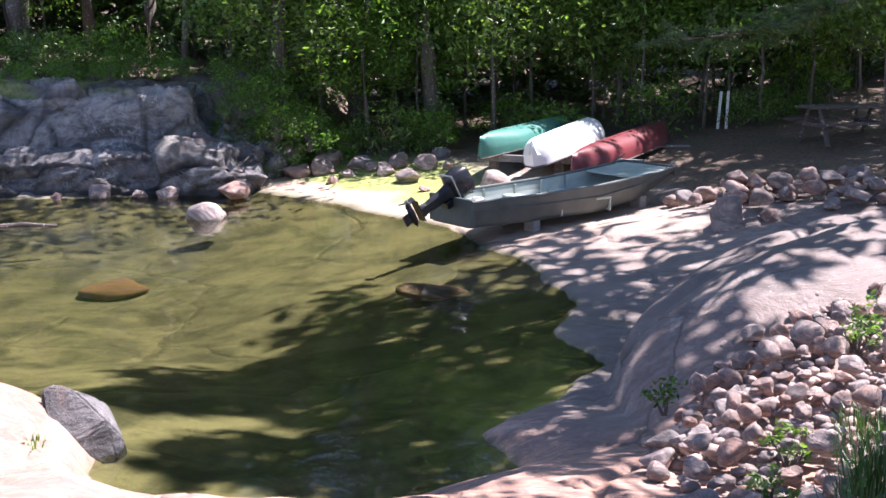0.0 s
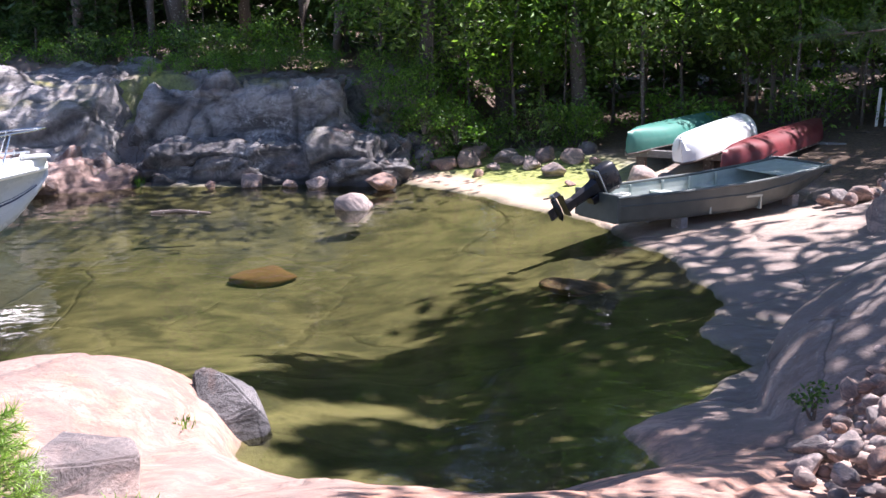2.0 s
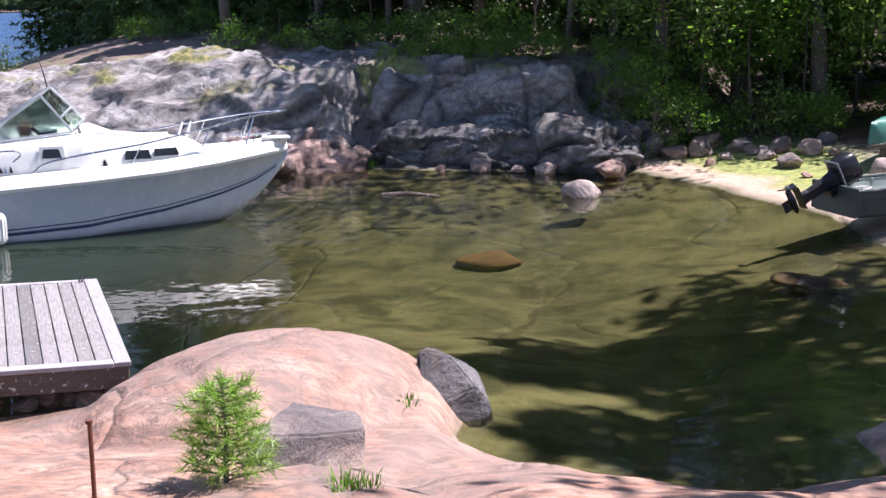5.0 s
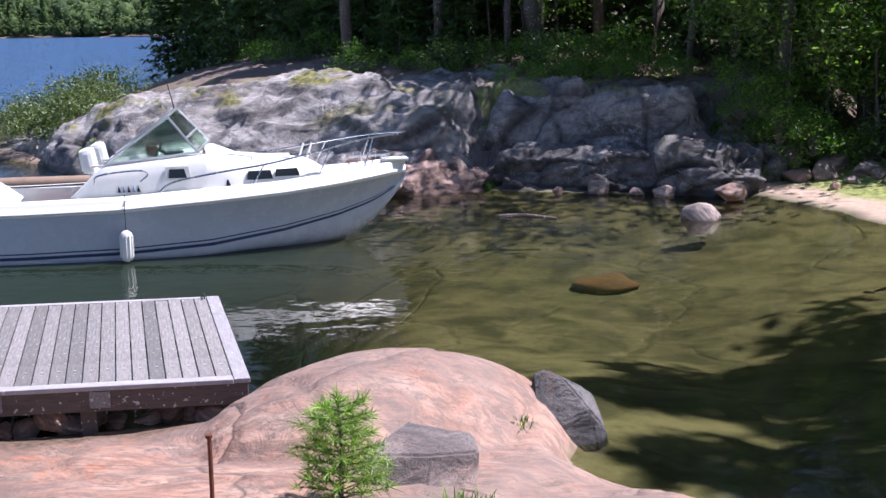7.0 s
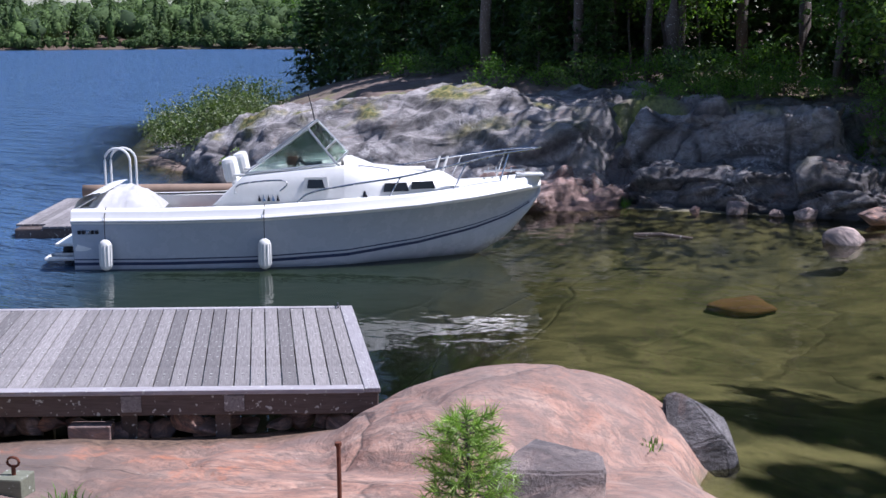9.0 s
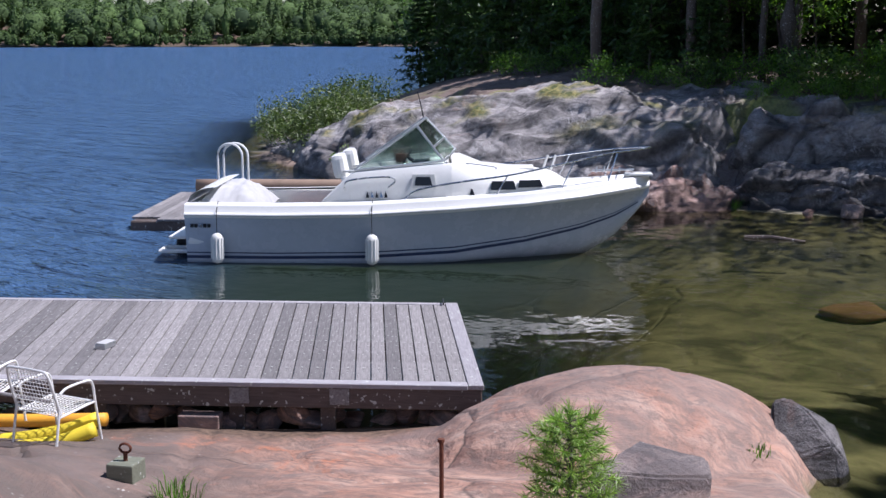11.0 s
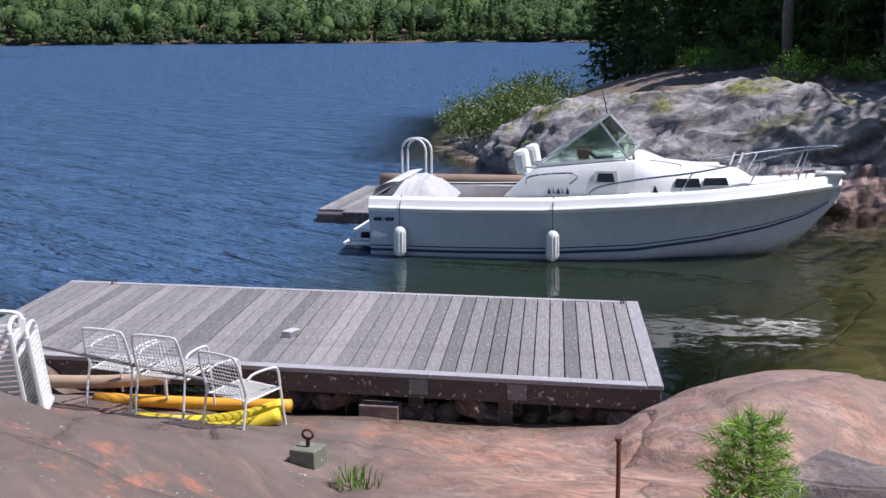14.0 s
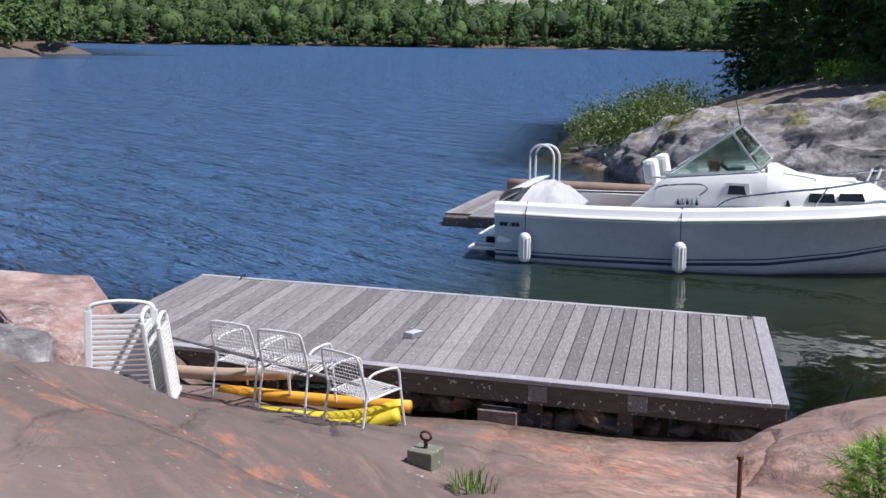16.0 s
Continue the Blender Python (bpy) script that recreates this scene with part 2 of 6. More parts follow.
def cliff_material(name, dark, mid_col, pale, lichen, warm):
    """Old weathered granite: dark seams, pale crust lichen, warm stains."""
    m, t, b = mat(name)
    seam = tex(t, 0.9, 9, 0.72, warp=0.9, stretch=(0.7, 0.8, 1.7))
    mott = tex(t, 3.4, 8, 0.75, warp=0.4)
    col = ramp(t, mott, (0.32, dark), (0.48, mid_col), (0.66, pale))
    col = mix(t, ramp(t, seam, (0.36, 0.85), (0.52, 0.0)), col, tuple(c * 0.42 for c in dark))
    crust = mix(t, ramp(t, tex(t, 0.8, 4, 0.6), (0.46, 0.0), (0.60, 1.0)), (0, 0, 0), ramp(t, tex(t, 7.5, 7, 0.75, warp=0.8), (0.50, 0.0), (0.60, 0.9)))
    col = mix(t, crust, col, lichen)
    col = mix(t, ramp(t, tex(t, 1.4, 6, 0.7, warp=1.0), (0.57, 0.0), (0.70, 0.7)), col, warm)
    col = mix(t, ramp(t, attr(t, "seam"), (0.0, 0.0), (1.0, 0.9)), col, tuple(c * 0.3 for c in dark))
    col = mix(t, attr(t, "moss"), col, mix(t, ramp(t, tex(t, 6, 5), (0.4, 0.0), (0.65, 1.0)), (0.07, 0.09, 0.025), (0.34, 0.29, 0.10)))
    col = mix(t, attr(t, "wet"), col, tuple(c * 0.35 for c in mid_col))
    t.links.new(col, b.inputs["Base Color"])
    b.inputs["Roughness"].default_value = 0.85
    n1 = bump(t, None, seam, 0.7, 0.18)
    n1 = bump(t, None, mott, 0.8, 0.07, n1)
    bump(t, b, tex(t, 26, 6, 0.7), 0.6, 0.02, n1)
    return m


M_CLIFF = cliff_material("cliff_granite", (0.14, 0.13, 0.13), (0.31, 0.29, 0.285), (0.46, 0.43, 0.42), (0.53, 0.51, 0.50), (0.34, 0.24, 0.19))
M_SHELF = cliff_material("dark_shelf_granite", (0.075, 0.07, 0.07), (0.17, 0.16, 0.16), (0.33, 0.305, 0.30), (0.45, 0.43, 0.42), (0.24, 0.15, 0.12))
M_LEDGE = cliff_material("pink_ledge_granite", (0.20, 0.13, 0.11), (0.40, 0.26, 0.22), (0.54, 0.41, 0.36), (0.56, 0.50, 0.46), (0.46, 0.22, 0.14))


M_GROUND = granite("granite_ground", True)
M_STONE = granite("granite_stone")
M_SPLIT = granite("split_granite", even=True)
M_BARK = wood("bark", (0.07, 0.055, 0.045), (0.16, 0.135, 0.115), (9, 9, 1.4), 0.9)
M_LEAF = leafy("broad_leaves", (0.05, 0.11, 0.02), (0.14, 0.26, 0.05), 0.5)
M_LEAF2 = leafy("birch_leaves", (0.06, 0.11, 0.032), (0.155, 0.24, 0.075), 0.5)
M_NEEDLE = leafy("needles", (0.022, 0.055, 0.016), (0.06, 0.12, 0.03), 0.2)
M_JUNIPER = leafy("juniper_needles", (0.035, 0.065, 0.022), (0.10, 0.14, 0.05), 0.3)
M_PINE = leafy("young_pine_needles", (0.10, 0.20, 0.04), (0.24, 0.38, 0.09), 0.3)
M_FAR = leafy("far_leaves", (0.03, 0.062, 0.02), (0.065, 0.115, 0.03), 0.15, 0.85)
M_GREY_WOOD = wood("weathered_planks", (0.125, 0.115, 0.112), (0.30, 0.28, 0.275))
M_TRIM = wood("pale_trim", (0.27, 0.25, 0.26), (0.44, 0.42, 0.44))
M_DARK_WOOD = wood("stained_beam", (0.065, 0.048, 0.042), (0.12, 0.09, 0.078))
M_HULL = paint("grey_gelcoat", (0.46, 0.50, 0.56), 0.25, grime=0.05)
M_WHITE = paint("white_gelcoat", (0.80, 0.80, 0.77), 0.3, grime=0.03)
M_CREAM = paint("white_plastic", (0.72, 0.72, 0.69), 0.45, grime=0.06)
M_NAVY = paint("navy_stripe", (0.025, 0.04, 0.10), 0.3, grime=0.05)
M_JON = paint("green_grey_aluminium", (0.085, 0.10, 0.096), 0.45, 0.3, 0.12)
M_JON_IN = paint("pale_green_aluminium", (0.42, 0.47, 0.43), 0.5, 0.2, 0.14)
M_CANOE_G = paint("green_canoe_paint", (0.055, 0.20, 0.16), 0.4, grime=0.10)
M_CANOE_W = paint("white_canoe_paint", (0.72, 0.74, 0.74), 0.4, grime=0.05)
M_CANOE_R = paint("red_canoe_paint", (0.17, 0.03, 0.035), 0.42, grime=0.12)
M_STEEL = paint("polished_steel", (0.62, 0.63, 0.65), 0.22, 1.0, 0.04)
M_ALU = paint("dull_aluminium", (0.55, 0.57, 0.58), 0.4, 0.9, 0.08)
M_BLACK = paint("black_plastic", (0.012, 0.012, 0.016), 0.3, grime=0.1)
M_RUST = paint("rusty_iron", (0.16, 0.055, 0.03), 0.85, 0.2, 0.2, 30, 0.002)
M_YELLOW = paint("yellow_foam", (0.80, 0.62, 0.03), 0.6, grime=0.08)
M_ORANGE = paint("orange_foam", (0.80, 0.38, 0.03), 0.6, grime=0.08)
M_TAN = paint("tan_foam", (0.45, 0.33, 0.23), 0.7, grime=0.1)
M_CLOTH = paint("grey_tarpaulin", (0.48, 0.48, 0.48), 0.85, grime=0.1, bumps=0.003)
M_SEATBROWN = paint("brown_vinyl", (0.19, 0.09, 0.055), 0.5, grime=0.12)

# ---- the land: one sheet from the cove to the far hills ----
SHORE = [(-400, -250), (-60, -14), (-17.5, 5.6), (-13.6, 7.6), (-11.6, 6.9), (-9.2, 7.3), (-6.9, 8.9), (-6.15, 9.7), (-6.0, 10.5),
         (-5.2, 11.2), (-3.9, 11.2), (-3.1, 10.4), (-2.75, 9.35), (-0.6, 8.8), (0.5, 9.8), (0.3, 10.66), (0.95, 11.8),
         (1.6, 12.8), (1.34, 14.2), (1.8, 15.5), (1.0, 18.9), (-0.07, 21.9), (-2.1, 24.3), (-4.3, 26.5), (-6.9, 25.7),
         (-9.7, 25.5), (-12.1, 25.2), (-17, 24.2), (-26, 28.2), (-36, 40), (-38, 56), (-33, 90), (-60, 200),
         (-150, 330), (-300, 335), (-400, 230), (-445, 150), (-300, 135), (-215, 106), (-197, 99), (-186, 84), (-170, 68), (-200, 30), (-600, -100)]
shore_x = np.array([p[0] for p in SHORE])
shore_y = np.array([p[1] for p in SHORE])


def from_shore(x, y):
    """Metres from the water's edge: above 0 on land."""
    best = np.full(x.shape, 1e9)
    inside = np.zeros(x.shape, bool)
    n = len(SHORE)
    for i in range(n):
        ax, ay, bx, by = shore_x[i], shore_y[i], shore_x[(i + 1) % n], shore_y[(i + 1) % n]
        dx, dy = bx - ax, by - ay
        k = np.clip(((x - ax) * dx + (y - ay) * dy) / (dx * dx + dy * dy), 0, 1)
        best = np.minimum(best, np.hypot(x - ax - k * dx, y - ay - k * dy))
        cross = (ay > y) != (by > y)
        inside ^= cross & (x < ax + (y - ay) * dx / (dy if abs(dy) > 1e-9 else 1e-9))
    return np.where(inside, -best, best)


def wave(x, y, size, seed):
    """Smooth value noise, -1 to 1."""
    g = np.random.RandomState(seed).rand(64, 64) * 2 - 1
    u, v = x / size + 1000.37, y / size + 1000.61
    i, j = np.floor(u).astype(int), np.floor(v).astype(int)
    a, b = u - i, v - j
    a, b = a * a * (3 - 2 * a), b * b * (3 - 2 * b)
    q = lambda p, r: g[p % 64, r % 64]
    return (q(i, j) * (1 - a) + q(i + 1, j) * a) * (1 - b) + (q(i, j + 1) * (1 - a) + q(i + 1, j + 1) * a) * b


def fbm(x, y, size, seed, octaves=4):
    return sum(wave(x, y, size / 2 ** k, seed + k) / 2 ** k for k in range(octaves)) / 1.6


def cells(x, y, wide, deep, seed):
    """Broken blocks: one value for each crooked cell, 0 to 1."""
    r = np.random.RandomState(seed)
    jx, jy, val = r.rand(64, 64), r.rand(64, 64), r.rand(64, 64)
    u, v = x / wide + 500 + 0.25 * wave(x, y, 1.3, seed + 5), y / deep + 500
    i, j = np.floor(u).astype(int), np.floor(v).astype(int)
    best, out = np.full(x.shape, 9.0), np.zeros(x.shape)
    for a in (-1, 0, 1):
        for b in (-1, 0, 1):
            p, q = (i + a) % 64, (j + b) % 64
            d = (i + a + jx[p, q] - u) ** 2 + (j + b + jy[p, q] - v) ** 2
            out = np.where(d < best, val[p, q], out)
            best = np.minimum(d, best)
    return out


def smooth(a, b, v):
    k = np.clip((v - a) / (b - a), 0, 1)
    return k * k * (3 - 2 * k)


def dome(x, y, cx, cy, la, lb, turn, power=0.5):
    """A whaleback of rock: 1 at its middle, 0 at its rim."""
    c, s = math.cos(radians(turn)), math.sin(radians(turn))
    u, v = ((x - cx) * c + (y - cy) * s) / la, (-(x - cx) * s + (y - cy) * c) / lb
    return np.clip(1 - u * u - v * v, 0, 1) ** power


def land(x, y):
    """Height and the weights of the ground's kinds."""
    sd = from_shore(x, y) + 0.22 * fbm(x, y, 1.6, 3) * smooth(600, 30, np.hypot(x, y))
    r = np.hypot(x, y)
    north = smooth(17.0, 24.5, y + 0.25 * x)
    cliff = smooth(-3.3, -5.0, x - 0.1 * (y - 26)) * north
    head = smooth(-10.0, -14.0, x) * cliff
    beach = north * (1 - cliff)
    east = smooth(0.2, 1.4, x) * smooth(9.0, 12.0, y) * (1 - north)
    # near shore: bare granite that climbs to where the camera stands
    near = np.minimum((0.22 + 0.28 * smooth(-1.8, -3.2, x)) * (1 - np.exp(-np.maximum(sd, 0) / 0.35)) + 0.13 * sd, np.maximum(2.15 - 0.185 * r, 0.35))
    near = np.where(r < 9, np.maximum(near, np.minimum(sd * 0.5, 2.1 - 0.185 * r)), near)
    dockside = smooth(-4.9, -6.2, x - 0.35 * (y - 9.2))
    near = near * (1 - dockside) + np.minimum(0.10 + 0.21 * np.maximum(sd, 0), near + 0.3) * dockside
    near = np.maximum(near, 0.84 * dome(x, y, -4.55, 9.35, 1.38, 1.85, -20, 0.5))
    along = ((x + 7.41) * 0.53 + (y - 3.0) * 0.85) / 2.83
    near = np.maximum(near, (1.74 - 0.94 * np.clip(along, -0.6, 1.3)) * smooth(9.7, 8.0, r + 0.3 * fbm(x, y, 1.2, 15)) * smooth(1.3, 0.8, along))
    near = np.maximum(near, 1.0 * dome(x, y, -13.2, 4.8, 3.2, 1.7, 20))
    near = near - 0.35 * dome(x, y, -8.6, 6.3, 2.6, 0.9, 32) * smooth(0.3, 0.9, near)
    # beach and forest floor
    sandy = 0.115 * sd + 0.02 * fbm(x, y, 0.8, 21)
    # slab of granite beside the beach
    slab = np.maximum(0.03 + 0.10 * sd, 1.52 * dome(x, y, 4.7, 12.7, 4.3, 2.55, 58, 0.42) - 0.16 * smooth(0.28, 0.0, np.abs(0.848 * (y - 12.7) - 0.53 * (x - 4.7) - 0.3 * wave(x, y, 2.2, 77) - 0.75)))
    sandy = sandy - 0.15 * dome(x, y, 2.3, 20.7, 3.0, 1.5, 35, 1.0)
    slab = slab - 0.12 * dome(x, y, 2.3, 20.7, 3.0, 1.5, 35, 1.0)
    # cliff with a lower shelf and broken blocks, easing into the headland
    e = sd - 1.7 + 0.30 * fbm(x, y, 2.6, 31) + 0.42 * cells(x, y, 1.7, 1.1, 37)
    step = 1.0 * smooth(0.0, 0.75, e) ** 0.6 + 0.15 * smooth(0.75, 1.2, e) + 1.0 * smooth(1.2, 1.75, e) + 0.06 * np.maximum(e - 2.1, 0)
    hump = 2.2 * (1 - np.exp(-np.maximum(e + 0.5 * cells(x, y, 2.3, 1.3, 39) - 0.3, 0) / 1.7)) * smooth(-30, -14, x + 0.45 * (y - 24)) + 0.05 * np.maximum(e, 0)
    rock = step * (1 - head) + hump * head
    z = near * (1 - np.maximum(north, east)) + slab * east + beach * sandy + cliff * rock
    z = np.where(sd > 12, np.minimum(z, 3.0 + 0.03 * sd), z)
    far = smooth(200, 420, r)
    hill = (12 + 6 * wave(x, y, 110, 51) + 2 * wave(x, y, 45, 52)) * smooth(0, 100, sd) + 0.06 * np.minimum(sd, 10)
    z = z * (1 - far) + hill * far
    point = smooth(150, 165, r) * smooth(300, 240, r)
    z = z + 1.7 * point * smooth(0, 3.5, sd) * (1 + 0.4 * wave(x, y, 4, 93))
    # lake bed
    under = np.maximum(-sd, 0)
    open_lake = smooth(-7.5, -14.0, x + 0.3 * (y - 18))
    bed_z = -np.minimum(0.16 * under + 0.05, 0.85) * (1 - open_lake) - open_lake * np.minimum(0.8 * under + 0.1, 6.0)
    bed_z = bed_z + 0.05 * fbm(x, y, 1.0, 41) * smooth(0, 1.0, under)
    wet = smooth(0.03, -0.03, sd)
    z = z * (1 - wet) + bed_z * wet
    rocky = np.maximum(np.maximum(1 - north - east, 0), np.maximum(east, cliff)) * (1 - wet) * (1 - far)
    z = z + rocky * smooth(0.0, 0.8, sd) * (0.10 * fbm(x, y, 1.9, 61) + 0.025 * fbm(x, y, 0.5, 66) - 0.05 * np.clip(1 - np.abs(wave(x + 0.8 * y, y * 0.5, 1.7, 68)) / 0.07, 0, 1) - 0.07 * np.clip(1 - np.abs(wave(0.5 * x - 0.4 * y, x + y, 1.4, 69)) / 0.06, 0, 1)) \
        + cliff * (1 - wet) * (1 - far) * smooth(0.1, 0.8, sd) * (0.22 * np.abs(fbm(x, y, 1.1, 71)))
    keep = 1 - wet
    litter = (beach * smooth(3.2, 5.0, sd + 0.8 * fbm(x, y, 1.5, 81)) + cliff * smooth(3.4, 5.0, sd + fbm(x, y, 2, 83)) * (1 - 0.6 * head)) * keep
    litter = np.maximum(litter, east * smooth(4.5, 7.0, sd) * keep)
    sand = beach * (1 - smooth(2.4, 4.2, sd + 0.6 * fbm(x, y, 0.9, 85))) * keep
    moss = beach * smooth(0.7, 1.3, sd + 0.5 * fbm(x, y, 1.3, 87)) * smooth(4.6, 3.4, sd) * smooth(1.8, -0.2, x) * keep
    moss = np.maximum(moss, cliff * smooth(0.1, 0.5, fbm(x, y, 0.9, 89)) * smooth(2.2, 3.2, sd) * smooth(7, 4, sd) * keep)
    pink = np.clip((1 - north) * (1 - 0.93 * east) + 0.35 * head + 0.8 * dome(x, y, -11.0, 25.3, 2.4, 1.3, 0), 0, 1)
    bed = np.maximum(wet, smooth(0.06, 0.0, z))
    # share of light lost with depth, used to darken the bed colour
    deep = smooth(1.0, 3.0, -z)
    forest = np.maximum(np.maximum(litter, smooth(140, 190, r) * smooth(0.4 + 5 * point, 2.0 + 7 * point, sd) * keep), 0.85 * dockside * smooth(1.0, 0.4, sd + 0.4 * fbm(x, y, 0.5, 91)) * (1 - north) * keep)
    patina = np.clip(smooth(-4.0, -7.0, x + 0.9 * (y - 6.0)) + 0.8 * east + 0.5 * cliff, 0, 1)
    return z, dict(litter=forest, sand=sand, moss=moss, pink=pink, bed=bed, deep=deep, patina=patina)


def steps(lo, hi, fine, far_lo, far_hi):
    mid = np.arange(lo, hi, fine)
    out = [hi + fine]
    while out[-1] < far_hi:
        out.append(out[-1] + max(fine, (out[-1] - hi) * 0.16))
    back = [lo - fine]
    while back[-1] > far_lo:
        back.append(back[-1] - max(fine, (lo - back[-1]) * 0.16))
    return np.array(back[::-1] + list(mid) + out)


def sheet(name, xs, ys, height, material):
    X, Y = np.meshgrid(xs, ys, indexing="ij")
    Z, masks = height(X, Y)
    nx, ny = X.shape
    me = bpy.data.meshes.new(name)
    idx = np.arange(nx * ny).reshape(nx, ny)
    quads = np.stack([idx[:-1, :-1], idx[1:, :-1], idx[1:, 1:], idx[:-1, 1:]], -1).reshape(-1, 4)
    me.from_pydata(np.stack([X, Y, Z], -1).reshape(-1, 3).tolist(), [], quads.tolist())
    for key, v in masks.items():
        a = me.attributes.new(key, "FLOAT", "POINT")
        a.data.foreach_set("value", np.clip(v, 0, 1).astype(np.float32).reshape(-1))
    me.materials.append(material)
    me.polygons.foreach_set("use_smooth", [True] * len(me.polygons))
    return new(name, me)


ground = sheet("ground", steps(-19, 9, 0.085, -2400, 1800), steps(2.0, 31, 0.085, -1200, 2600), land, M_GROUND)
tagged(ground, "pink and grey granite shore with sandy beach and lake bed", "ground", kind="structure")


def height_at(x, y):
    return float(land(np.array([[float(x)]]), np.array([[float(y)]]))[0][0, 0])


# ---- water ----
def water_material():
    m, t, b = mat("lake_water")
    cove = attr(t, "calm")
    big = tex(t, 0.62, 4, 0.55, stretch=(0.42, 1.7, 1), warp=0.6, turn=-48)
    small = tex(t, 1.7, 4, 0.6, stretch=(0.5, 1.7, 1), warp=0.4, turn=-30)
    n_big = bump(t, None, big, 1.0, 1.25)
    n_open = bump(t, None, small, 1.0, 0.42, n_big)
    n_calm = bump(t, None, tex(t, 1.6, 3, 0.5), 0.5, 0.035)
    nm = mix(t, cove, n_open, n_calm)
    fres = t.nodes.new("ShaderNodeFresnel")
    fres.inputs["IOR"].default_value = 1.33
    t.links.new(nm, fres.inputs["Normal"])
    gl = t.nodes.new("ShaderNodeBsdfGlossy")
    gl.inputs["Roughness"].default_value = 0.04
    t.links.new(nm, gl.inputs["Normal"])
    clear = t.nodes.new("ShaderNodeBsdfTransparent")
    clear.inputs["Color"].default_value = (0.76, 0.77, 0.60, 1)
    body = t.nodes.new("ShaderNodeBsdfDiffuse")
    t.links.new(mix(t, cove, (0.066, 0.132, 0.255), (0.014, 0.023, 0.011)), body.inputs["Color"])
    t.links.new(nm, body.inputs["Normal"])
    inside = t.nodes.new("ShaderNodeMixShader")
    t.links.new(attr(t, "thick"), inside.inputs[0])
    t.links.new(clear.outputs[0], inside.inputs[1])
    t.links.new(body.outputs[0], inside.inputs[2])
    mx = t.nodes.new("ShaderNodeMixShader")
    t.links.new(fres.outputs[0], mx.inputs[0])
    t.links.new(inside.outputs[0], mx.inputs[1])
    t.links.new(gl.outputs[0], mx.inputs[2])
    t.links.new(mx.outputs[0], t.nodes["Material Output"].inputs[0])
    return m


def water_sheet(x, y):
    depth = np.maximum(-land(x, y)[0], 0)
    return x * 0, dict(calm=smooth(-19.5, -15.2, x + 0.62 * (y - 18)), thick=np.where(from_shore(x, y) > 0.5, 0, 1 - np.exp(-(0.52 * depth) ** 2)))


M_WATER = water_material()
water = sheet("water", steps(-30, 6, 0.3, -2400, 900), steps(4, 40, 0.3, -900, 2600), water_sheet, M_WATER)
tagged(water, "clear green cove opening to a rippled blue lake", "water", kind="structure")


# ---- dock ----
def prism(bm, base, z0, z1, bevel=0.0):
    """An upright block over a four-cornered plan."""
    lo = [bm.verts.new((x, y, z0)) for x, y in base]
    hi = [bm.verts.new((x, y, z1)) for x, y in base]
    n = len(base)
    fs = [bm.faces.new(lo[::-1]), bm.faces.new(hi)] + [bm.faces.new((lo[i], lo[(i + 1) % n], hi[(i + 1) % n], hi[i])) for i in range(n)]
    if bevel:
        bmesh.ops.bevel(bm, geom=list({e for f in fs for e in f.edges}), offset=bevel, segments=1, affect="EDGES")
    bmesh.ops.recalc_face_normals(bm, faces=bm.faces)
    return bm


DOCK_CORNER = Vector((-5.73, 9.21, 0.0))
DOCK_U = Vector((-0.866, -0.499, 0.0))
DOCK_V = Vector((-0.603, 0.798, 0.0))
DOCK_LONG, DOCK_WIDE, DOCK_TOP = 7.17, 3.53, 0.60


